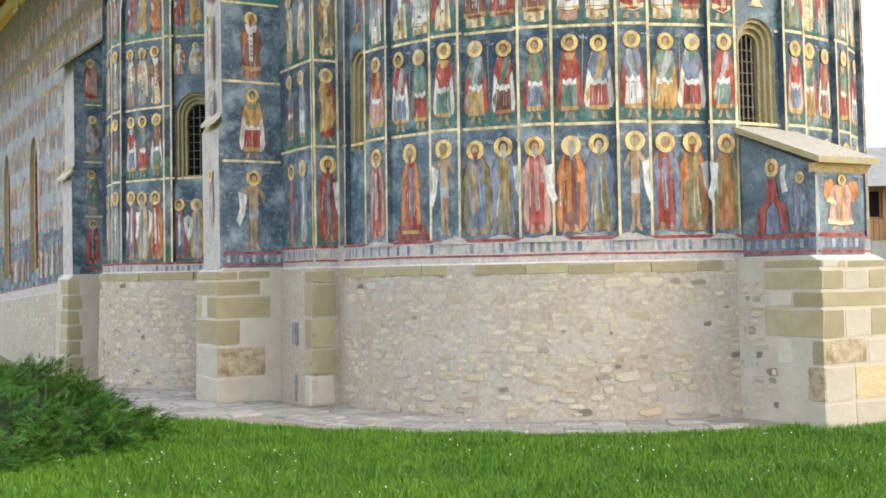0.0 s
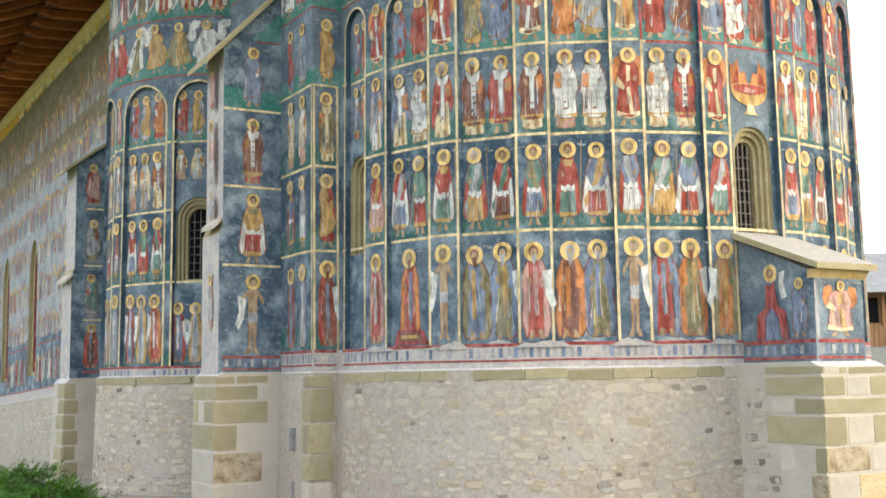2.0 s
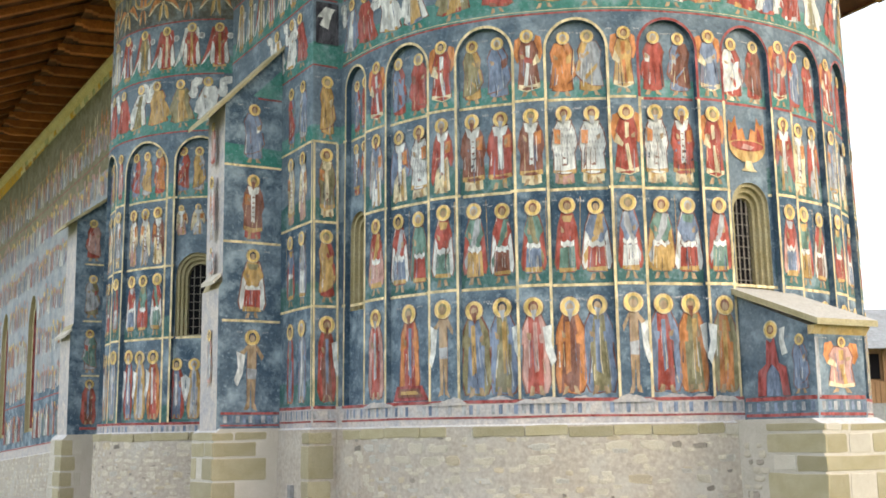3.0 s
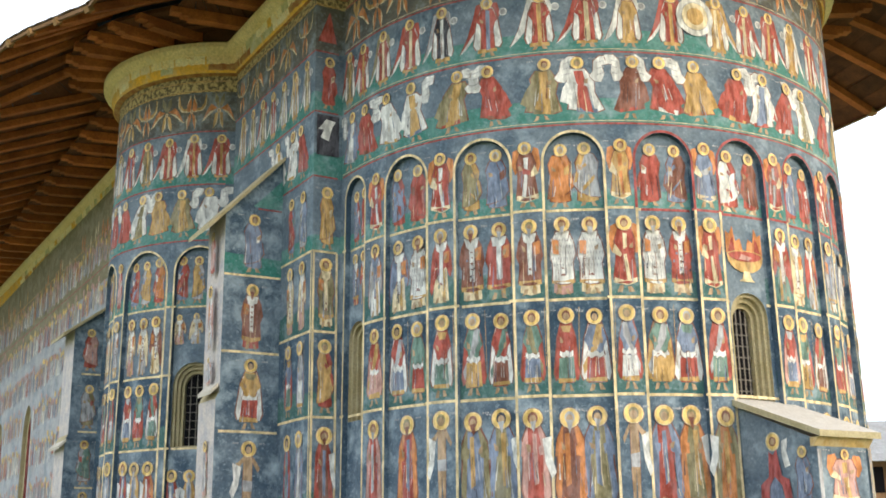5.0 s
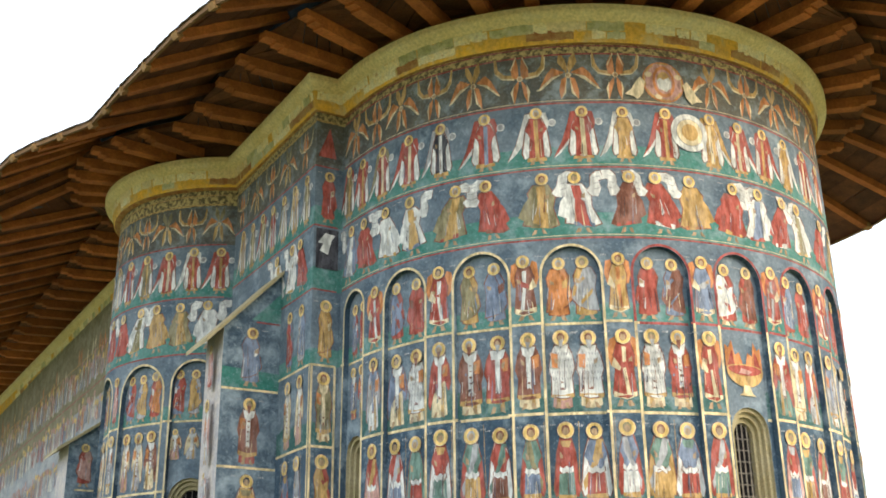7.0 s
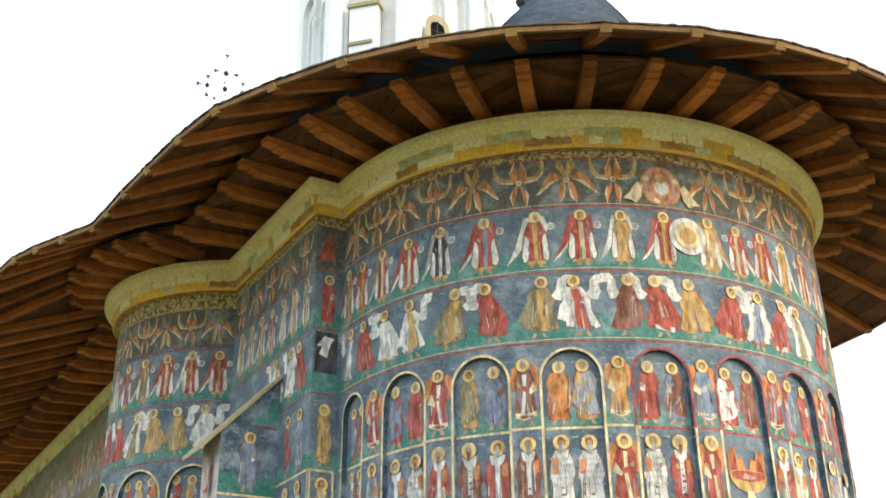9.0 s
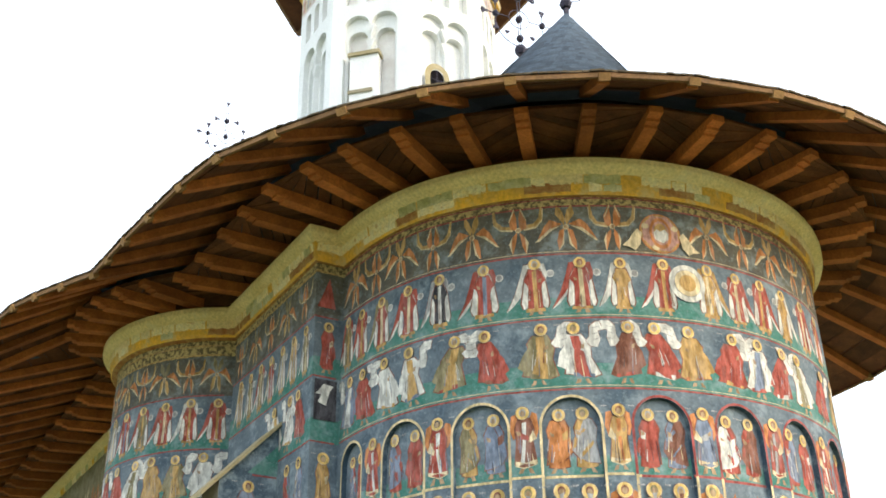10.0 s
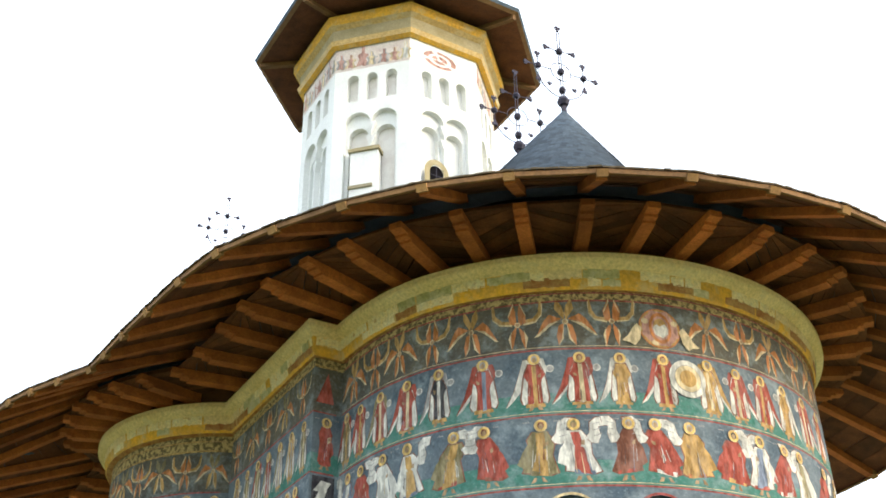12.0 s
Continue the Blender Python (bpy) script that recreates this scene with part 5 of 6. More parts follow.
for (i0, m0, o0), (i1, m1, o1) in EAVE_BAYS[:60]:
    # ragged lower course of shingles along the rim
    n = max(2, int(math.dist(o0, o1) / 0.075))
    for k in range(n):
        f0, f1, out = (k + 0.03) / n, (k + 0.95) / n, 1.012 + ER.uniform(-0.004, 0.010)
        c = [lerp2(lerp2(m0, m1, f), lerp2(o0, o1, f), g) for f, g in ((f0, out), (f1, out), (f1, 0.9), (f0, 0.9))]
        z = ER.uniform(9.178, 9.186)
        lo = [(*c[0], z), (*c[1], z), (*c[2], z + 0.075), (*c[3], z + 0.075)]
        hi = [(x, y, w + 0.022) for x, y, w in lo]
        b.face(lo, M_WOOD_SHINGLE)
        b.face(hi, M_WOOD_SHINGLE)
        b.face([lo[0], lo[1], hi[1], hi[0]], M_WOOD_SHINGLE)
tagged(b.part("eave_shingles", roof, "ragged lowest course of wooden shingles"), kind="stuff")
for k, ((i0, m0, o0), (i1, m1, o1)) in enumerate(EAVE_BAYS[:60]):
    # ceiling boards laid aslant between the joists, turning about from bay to bay
    n, skew = 6, 0.42 if k % 2 else -0.42
    for j in range(-3, n + 3):
        f = [min(max(v, 0.0), 1.0) for v in (j / n + 0.008, j / n + 0.008 + skew, (j + 1) / n - 0.006 + skew, (j + 1) / n - 0.006)]
        if f[3] - f[0] + f[2] - f[1] < 0.02:
            continue
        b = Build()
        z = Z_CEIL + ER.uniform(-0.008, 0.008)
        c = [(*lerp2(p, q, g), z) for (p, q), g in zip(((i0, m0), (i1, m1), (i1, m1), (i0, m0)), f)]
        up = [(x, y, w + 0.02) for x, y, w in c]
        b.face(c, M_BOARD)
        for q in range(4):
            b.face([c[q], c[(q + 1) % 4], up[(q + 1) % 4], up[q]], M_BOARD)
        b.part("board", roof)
    # sheathing boards on the rafters, one above another
    for j in range(7):
        g0, g1 = -0.25 + 1.25 * j / 7 + 0.006, -0.25 + 1.25 * (j + 1) / 7 - 0.002
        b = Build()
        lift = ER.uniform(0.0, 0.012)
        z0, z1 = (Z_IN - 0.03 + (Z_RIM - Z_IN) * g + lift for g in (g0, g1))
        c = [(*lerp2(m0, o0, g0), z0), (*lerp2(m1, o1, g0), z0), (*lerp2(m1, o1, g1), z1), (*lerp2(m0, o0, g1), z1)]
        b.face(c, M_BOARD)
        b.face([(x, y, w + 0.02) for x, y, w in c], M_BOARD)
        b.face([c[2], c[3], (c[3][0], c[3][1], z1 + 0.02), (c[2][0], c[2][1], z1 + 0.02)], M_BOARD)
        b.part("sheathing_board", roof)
    # plate on the joist ends
    b = Build()
    t, ln = beam(lerp2(i0, m0, 0.90), lerp2(i1, m1, 0.90), 9.62, 9.62)
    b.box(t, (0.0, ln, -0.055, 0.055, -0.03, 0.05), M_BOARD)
    b.part("wall_plate", roof, weld=True)
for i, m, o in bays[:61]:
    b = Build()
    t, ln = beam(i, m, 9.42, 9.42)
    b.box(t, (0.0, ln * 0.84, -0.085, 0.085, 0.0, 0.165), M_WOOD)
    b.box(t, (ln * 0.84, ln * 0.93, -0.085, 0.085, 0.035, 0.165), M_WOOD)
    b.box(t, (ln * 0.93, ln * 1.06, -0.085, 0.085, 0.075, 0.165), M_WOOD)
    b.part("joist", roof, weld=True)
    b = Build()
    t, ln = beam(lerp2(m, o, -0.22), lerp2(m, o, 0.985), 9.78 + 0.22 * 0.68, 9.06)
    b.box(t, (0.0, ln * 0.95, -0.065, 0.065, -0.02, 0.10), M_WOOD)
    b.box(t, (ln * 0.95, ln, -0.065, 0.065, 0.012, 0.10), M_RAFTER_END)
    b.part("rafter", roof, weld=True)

# patches of old paint left on the lower moulding of the cornice
CO = random.Random(52)
path_lo = ring(0.062)
total = min(length_of(path_lo), 34.0)
for lo, hi, mats in ((8.902, 9.00, (M_CORNICE_GOLD, M_CORNICE_GOLD, M_CORNICE_GREEN, M_CORNICE_RUST, M_CORNICE_CREAM)), (9.00, 9.12, (M_CORNICE_CREAM, M_CORNICE_CREAM, M_CORNICE_GREEN, M_CORNICE_GOLD, M_CORNICE_STONE))):
    s = 0.0
    while s < total:
        w = CO.uniform(0.12, 0.62)
        mat = CO.choice(mats)
        b = Build()
        n = max(3, int(w / 0.05))
        jag = [(CO.uniform(-0.006, 0.012), CO.uniform(-0.012, 0.016 if hi < 9 else 0.032)) for k in range(n + 1)]
        for k in range(n):
            rows_c = []
            for q in (k, k + 1):
                z0, z1 = lo + jag[q][0], hi + jag[q][1]
                p0, p1 = (outward(path_lo, s + w * q / n, 0.004 + 0.19 * (z - 8.9))[0] for z in (z0, z1))
                rows_c.append(((p0.x, p0.y, z0), (p1.x, p1.y, z1)))
            b.face([rows_c[0][0], rows_c[1][0], rows_c[1][1], rows_c[0][1]], mat)
        b.part("paint_patch", cornice)
        s += w + CO.uniform(-0.01, 0.03)

# ---- steep slated cone over the apse ----
TIP = Vector((0.0, 0.8, 14.3))
b = Build()
RC = random.Random(9)
rows_n = 46
for j in range(rows_n):
    z0, z1 = 10.6 + (TIP.z - 10.6) * j / rows_n, 10.6 + (TIP.z - 10.6) * (j + 1.25) / rows_n
    r0, r1 = max((TIP.z - z0) * 0.645, 0.0), max((TIP.z - z1) * 0.645, 0.0)
    n = max(8, int(2 * math.pi * r0 / 0.10))
    off0, off1 = 0.125 * (TIP.z - z0), 0.125 * (TIP.z - z1)
    for i in range(n):
        a0, a1 = 2 * math.pi * (i + 0.5 * (j % 2)) / n, 2 * math.pi * (i + 0.94 + 0.5 * (j % 2)) / n
        k = 1.010 + RC.uniform(-0.002, 0.005)
        c = [(k * r0 * math.sin(a0), k * r0 * math.cos(a0), z0), (k * r0 * math.sin(a1), k * r0 * math.cos(a1), z0), (r1 * math.sin(a1), r1 * math.cos(a1), z1), (r1 * math.sin(a0), r1 * math.cos(a0), z1)]
        b.face([(x + TIP.x + (off0 if m < 2 else off1), y + TIP.y, z) for m, (x, y, z) in enumerate(c)], M_SHINGLE)
for i in range(32):
    a0, a1 = 2 * math.pi * i / 32, 2 * math.pi * (i + 1) / 32
    r0 = (TIP.z - 10.6) * 0.635
    b.face([(TIP.x + 0.125 * (TIP.z - 10.6) + r0 * math.sin(a), TIP.y + r0 * math.cos(a), 10.6) for a in (a0, a1)] + [tuple(TIP)], M_SHINGLE)
tagged(b.part("roof_cone", roof, "steep cone of small blue-grey slates"), kind="stuff")


def cross(at, scale, label):
    """A wrought iron roof cross: twin rods, knobs, a ring, a crescent and arms with leafy ends."""
    e = new("roof_cross", None)
    e.matrix_world = CHURCH @ Matrix.Translation(at) @ Matrix.Rotation(radians(-6.0), 4, "Z") @ Matrix.Scale(scale, 4)
    tagged(e, label, "cross", "roof crosses")

    def knob(x, z, r, name="knob"):
        r *= 1.15
        b = Build()
        for i in range(8):
            for j in range(4):
                q = [(x + r * math.sin(p) * math.cos(a), r * math.sin(p) * math.sin(a), z + r * math.cos(p)) for a, p in ((i * 0.7854, j * 0.7854), ((i + 1) * 0.7854, j * 0.7854), ((i + 1) * 0.7854, (j + 1) * 0.7854), (i * 0.7854, (j + 1) * 0.7854))]
                b.face(q, M_IRON)
        b.part(name, e, weld=True)

    def bar(p, q, w, name):
        b = Build()
        d = Vector((q[0] - p[0], 0, q[1] - p[1]))
        t = Matrix.Translation((p[0], 0, p[1])) @ d.to_track_quat("X", "Y").to_matrix().to_4x4()
        b.box(t, (0, d.length, -w / 2, w / 2, -w / 2, w / 2), M_IRON)
        b.part(name, e)

    def loop(x, z, r, a0, a1, w, name):
        b = Build()
        n = 20
        for i in range(n):
            for (ra, rb_, ya, yb) in ((r - w, r + w, -w, -w), (r + w, r + w, -w, w), (r + w, r - w, w, w), (r - w, r - w, w, -w)):
                t0, t1 = radians(a0 + (a1 - a0) * i / n), radians(a0 + (a1 - a0) * (i + 1) / n)
                b.face([(x + ra * math.cos(t0), ya, z + ra * math.sin(t0)), (x + rb_ * math.cos(t0), yb, z + rb_ * math.sin(t0)), (x + rb_ * math.cos(t1), yb, z + rb_ * math.sin(t1)), (x + ra * math.cos(t1), ya, z + ra * math.sin(t1))], M_IRON)
        b.part(name, e)

    def leaf(x, z, ang, s=0.062):
        b = Build()
        ca, sa = math.cos(ang), math.sin(ang)
        out = [(-1, -0.35), (-0.3, -0.3), (0.2, -0.9), (1.1, -0.7), (0.6, -0.2), (1.3, 0), (0.6, 0.2), (1.1, 0.7), (0.2, 0.9), (-0.3, 0.3), (-1, 0.35)]
        for y in (-0.012, 0.012):
            b.face([(x + s * (u * ca - v * sa), y, z + s * (u * sa + v * ca)) for u, v in out], M_IRON)
        for k in range(len(out)):
            (u0, v0), (u1, v1) = out[k], out[(k + 1) % len(out)]
            b.face([(x + s * (u * ca - v * sa), y, z + s * (u * sa + v * ca)) for u, v, y in ((u0, v0, -0.012), (u1, v1, -0.012), (u1, v1, 0.012), (u0, v0, 0.012))], M_IRON)
        b.part("leaf_end", e)

    bar((0, -0.6), (0, 0.1), 0.07, "mast")
    knob(0, 0.12, 0.10, "base_knob")
    for sx in (-0.025, 0.025):
        bar((sx, 0.15), (sx, 1.75), 0.014, "rod")
    for z in (0.38, 0.80, 1.28):
        knob(0, z, 0.062)
    loop(0, 0.80, 0.20, 0, 360, 0.006, "ring")
    loop(0, 0.66, 0.46, 205, 335, 0.007, "crescent")
    for sg in (-1, 1):
        bar((0.20 * sg, 0.80), (0.62 * sg, 0.80), 0.012, "arm")
        knob(0.46 * sg, 0.80, 0.055)
        bar((0.46 * sg, 0.56), (0.46 * sg, 1.02), 0.012, "arm_upright")
        leaf(0.68 * sg, 0.80, 0 if sg > 0 else math.pi)
        leaf(0.46 * sg, 1.06, math.pi / 2)
        leaf(0.46 * sg, 0.52, -math.pi / 2)
        leaf(0.26 * sg, 1.30, 0 if sg > 0 else math.pi)
        leaf(0.24 * sg, 0.46, -0.4 if sg > 0 else math.pi + 0.4, 0.045)
        bar((0.03 * sg, 1.28), (0.22 * sg, 1.30), 0.012, "arm")
    leaf(0, 1.82, math.pi / 2)
    return e


cross((0.0, 0.8, 14.35), 1.0, "dark wrought iron cross on the tip of the apse roof")
cross((-1.0, -2.0, 15.6), 1.15, "dark wrought iron cross with leafy ends behind the cone")
cross((3.90, -5.0, 13.26), 0.74, "dark wrought iron cross rising over the side apse roof")
b = Build()
for k in range(12):
    a0, a1 = 2 * math.pi * k / 12, 2 * math.pi * (k + 1) / 12
    b.face([(3.9 + 1.6 * math.sin(a0), -5.0 + 1.6 * math.cos(a0), 10.3), (3.9 + 1.6 * math.sin(a1), -5.0 + 1.6 * math.cos(a1), 10.3), (3.9, -5.0, 13.15)], M_SHINGLE)
    b.face([(-1.0 + 1.1 * math.sin(a0), -2.0 + 1.1 * math.cos(a0), 11.5), (-1.0 + 1.1 * math.sin(a1), -2.0 + 1.1 * math.cos(a1), 11.5), (-1.0, -2.0, 15.2)], M_SHINGLE)
b.part("roof_peak", roof)

# ---- tower over the nave ----
TC, AP = (0.14, -5.0), 2.0
tower = new("tower", None)
tower.matrix_world = CHURCH
tagged(tower, "white rendered octagonal church tower with blind arches and an ochre cornice", "tower")
HALF = AP * math.tan(radians(22.5))


def tower_face(a):
    nx, ny = math.sin(radians(a)), math.cos(radians(a))
    return flat((TC[0] + AP * nx, TC[1] + AP * ny), (math.cos(radians(a)), -math.sin(radians(a))), (-nx, -ny))


for a in range(0, 360, 45):
    at = tower_face(a)
    b = Build()
    ops = []
    if a in (0, 45, 90, 315):
        for c in (-0.42, 0.0, 0.42):
            ops.append(dict(c=c, hw=0.122, zb=17.10, zs=17.70, dep=0.17, side=M_TOWER, back=M_TOWER if a == 0 else M_TOWER_PINK))
        wall(b, at, -HALF, HALF, lambda s: 16.92, lambda s: 17.98, 0, ops, M_TOWER)
        wall(b, at, -HALF, HALF, lambda s: 17.98, lambda s: 18.7, 0, [], M_TOWER if a == 0 else M_TOWER_PAINT)
        pair = []
        for c in (-0.29, 0.29):
            inner = dict(c=c * 1.0, hw=0.20, zb=13.9, zs=16.26, dep=0.14, side=M_TOWER, back=M_TOWER_TINT if a == 90 else M_TOWER_PINK if a == 45 else M_TOWER)
            pair.append(dict(c=c, hw=0.272, zb=13.8, zs=16.52, dep=0.12, side=M_TOWER, back=M_TOWER, ops=[inner]))
        wall(b, at, -HALF, HALF, lambda s: 10.5, lambda s: 16.92, 0, pair, M_TOWER)
    else:
        wall(b, at, -HALF, HALF, lambda s: 10.5, lambda s: 18.7, 0, [], M_TOWER)
    face = b.part("tower_side", tower)
    if a in (0, 45, 90, 315):
        for zc in (16.38, 16.02):
            g = Build()
            g.face([at(-0.1, zc + 0.12, 0.0), at(0.1, zc + 0.12, 0.0), at(0.03, zc - 0.1, 0.0), at(-0.03, zc - 0.1, 0.0)], M_TOWER)
            g.face([at(-0.1, zc + 0.12, 0.0), at(-0.03, zc - 0.1, 0.0), at(-0.03, zc - 0.1, 0.3), at(-0.1, zc + 0.12, 0.3)], M_TOWER)
            g.face([at(0.1, zc + 0.12, 0.0), at(0.03, zc - 0.1, 0.0), at(0.03, zc - 0.1, 0.3), at(0.1, zc + 0.12, 0.3)], M_TOWER)
            g.part("pendant", face)
        rp = random.Random(a)
        for k in range(0 if a == 0 else 7):
            s, h = -0.72 + 0.24 * k + rp.uniform(-0.03, 0.03), rp.uniform(0.26, 0.42)
            g = Build()
            for f, c in ((1.0, rp.choice("cpepc")), (0.5, rp.choice("pcwce"))):
                g.face([at(s + x * 0.24 * f, 18.03 + y * h * 1.4, -0.004 - 0.004 * (f < 1)) for x, y in ((-0.5, 0.05), (-0.2, 0.0), (0.15, 0.1), (0.6, 0.02), (0.3, 0.4), (0.5, 0.62), (0.1, 0.7), (0.12, 1.0), (-0.15, 1.0), (-0.2, 0.68), (-0.6, 0.55), (-0.3, 0.4))], PIG[c])
            g.part("painted_robe_motif", face)
at = tower_face(0)
b = Build()
for r0, r1 in ((0.19, 0.27), (0.04, 0.13)):
    for k in range(18):
        if k % 7 == 3:
            continue
        t0, t1 = 2 * math.pi * k / 18, 2 * math.pi * (k + 1) / 18
        b.face([at(0.1 + 1.5 * r * math.cos(q), 18.26 + 0.85 * r * math.sin(q), -0.005) for r, q in ((r0, t0), (r1, t0), (r1, t1), (r0, t1))], PIG["p"])
b.part("painted_ring", tower, "faded pink painted ring")
at = tower_face(45)
b = Build()
b.box(Matrix.Translation(at(0, 0, 0)) @ Matrix.Rotation(radians(-45), 4, "Z"), (-0.18, 0.40, -0.2, 0.04, 14.0, 15.72), M_TOWER)
b.box(Matrix.Translation(at(0, 0, 0)) @ Matrix.Rotation(radians(-45), 4, "Z"), (-0.22, 0.44, -0.2, 0.09, 15.72, 15.80), M_FRAME_STONE)
b.box(Matrix.Translation(at(0, 0, 0)) @ Matrix.Rotation(radians(-45), 4, "Z"), (-0.08, 0.42, -0.2, 0.08, 14.82, 14.89), M_ASHLAR)
b.part("blocked_window", tower, "walled-up window with stone ledges")
at = tower_face(0)
b = Build()
for r0, r1, d, m in ((0.16, 0.28, -0.03, M_FRAME_STONE),):
    for k in range(14):
        t0, t1 = math.pi * k / 14, math.pi * (k + 1) / 14
        b.face([at(0.22 - r * math.cos(t), 15.22 + r * math.sin(t) * 1.15, d) for r, t in ((r0, t0), (r1, t0), (r1, t1), (r0, t1))], m)
    for sg in (-1, 1):
        b.face([at(0.22 + sg * r, z, d) for r, z in ((r0, 14.0), (r1, 14.0), (r1, 15.22), (r0, 15.22))], m)
b.face([at(0.22 + x, z, -0.01) for x, z in [(-0.16, 14.0), (0.16, 14.0)] + [(0.16 * math.cos(math.pi * k / 10), 15.22 + 0.184 * math.sin(math.pi * k / 10)) for k in range(11)]], M_GLASS)
for z in (14.85, 15.15):
    b.face([at(0.22 + x, z + y, -0.02) for x, y in ((-0.16, 0), (0.16, 0), (0.16, 0.015), (-0.16, 0.015))], M_IRON)
b.face([at(0.212 + x, y, -0.02) for x, y in ((0, 14), (0.016, 14), (0.016, 15.38), (0, 15.38))], M_IRON)
b.part("tower_window", tower, "small arched window with stone surround")


def octagon(r, z):
    return [(TC[0] + r / math.cos(radians(22.5)) * math.sin(radians(22.5 + 45 * k)), TC[1] + r / math.cos(radians(22.5)) * math.cos(radians(22.5 + 45 * k)), z) for k in range(8)]


def stack(b, rings, mats):
    for (p, q), m in zip(zip(rings, rings[1:]), mats):
        for k in range(8):
            b.face([p[k], p[(k + 1) % 8], q[(k + 1) % 8], q[k]], m)


b = Build()
stack(b, [octagon(r, z) for r, z in ((2.02, 18.60), (2.13, 18.64), (2.16, 18.76), (2.10, 18.78), (2.12, 19.08), (2.22, 19.16), (2.26, 19.20), (2.27, 19.38), (2.0, 19.42))], (M_CORNICE_GOLD, M_CORNICE, M_CORNICE, M_FRAME_STONE, M_CORNICE, M_CORNICE_GOLD, M_CORNICE_GOLD, M_CORNICE))
b.part("tower_cornice", tower, "two-stepped ochre cornice")
b = Build()
stack(b, [octagon(r, z) for r, z in ((2.0, 19.62), (2.98, 19.40), (3.07, 19.44), (3.1, 19.52), (1.6, 21.2), (0.1, 24.5))], (M_BOARD, M_EDGE, M_SHINGLE, M_SHINGLE, M_SHINGLE))
b.part("tower_roof", tower, "dark brown timber eaves under a shingled roof")
for k in range(8):
    for f in (0.0,):
        i = lerp2(octagon(2.0, 0)[k], octagon(2.0, 0)[(k + 1) % 8], f)
        o = lerp2(octagon(2.97, 0)[k], octagon(2.97, 0)[(k + 1) % 8], f)
        d = Vector((o[0] - i[0], o[1] - i[1], -0.21))
        t = Matrix.Translation((i[0], i[1], 19.52)) @ d.to_track_quat("X", "Z").to_matrix().to_4x4()
        b = Build()
        b.box(t, (0, d.length, -0.05, 0.05, -0.02, 0.09), M_EDGE)
        b.part("tower_rafter", tower)

# ---- ground ----
b = Build()
INV = CHURCH.inverted()


def ground_z(x, y):
    q = INV @ Vector((x, y, 0))
    return -0.03 - (1.6 * fall(q.y) if q.x > 3 else 0.0)


lines = [-600, -200, -80, -40] + [-30 + 1.5 * k for k in range(41)] + [40, 80, 200, 600]
for x0, x1 in zip(lines, lines[1:]):
    for y0, y1 in zip(lines, lines[1:]):
        b.face([(x, y, ground_z(x, y)) for x, y in ((x0, y0), (x1, y0), (x1, y1), (x0, y1))], M_GRASS)
ground = b.thing("ground", "mown green lawn round the church", "ground", "structure", at=Matrix.Identity(4), weld=True)

def r_pave(a):
    """How far the paving reaches from the apse's centre, by the angle from the east."""
    return 4.79 + 0.5 * max(0.0, (a - 28) / 47) ** 2


def x_pave(y):
    return 6.05 + 0.14 * max(0.0, -y) if y > -4 else 6.61


def paved(x, y):
    if y > 1.1 or x < 4:
        return math.hypot(x, y) < r_pave(math.degrees(math.atan2(x, y)))
    f = min(max((1.4 - y) / 1.6, 0.0), 1.0)
    return x < (1 - f) * 5.1 + f * x_pave(y)


pave_in = foot_ring(0.0)
edge_pts = [(r_pave(a) * math.sin(radians(a)), r_pave(a) * math.cos(radians(a))) for a in np.arange(-105, 76, 2.5)]
edge_pts += [(5.38, 0.9), (5.72, 0.4), (6.0, -0.2), (6.15, -0.8), (6.33, -2.0), (6.61, -4.0), (6.61, -8.4)]
b = Build()
b.face([(*p, -0.012) for p in edge_pts] + [(0, -8.4, -0.012), (0, 0, -0.012)], M_PAVE_BED)
pavement = b.thing("pavement", "pale uneven stone paving round the church base", "pavement", "structure")


PR = random.Random(17)
A_START = math.radians(92) * 3.83     # first metres of the outline lie behind the apse
S_TURN = math.radians(105 + 82) * 3.8


def flag(ps):
    """One flagstone from its corners, with worn, sloping edges."""
    b = Build()
    h = PR.uniform(0.0, 0.010)
    c = sum(ps, Vector((0, 0))) / len(ps)
    top = [(*(c + (p - c) * 0.93), h + 0.004) for p in ps]
    b.face(top, M_PAVE)
    for i in range(len(ps)):
        j = (i + 1) % len(ps)
        b.face([(*ps[i], -0.02), (*ps[j], -0.02), top[j], top[i]], M_PAVE)
    b.part("paving_stone", pavement)


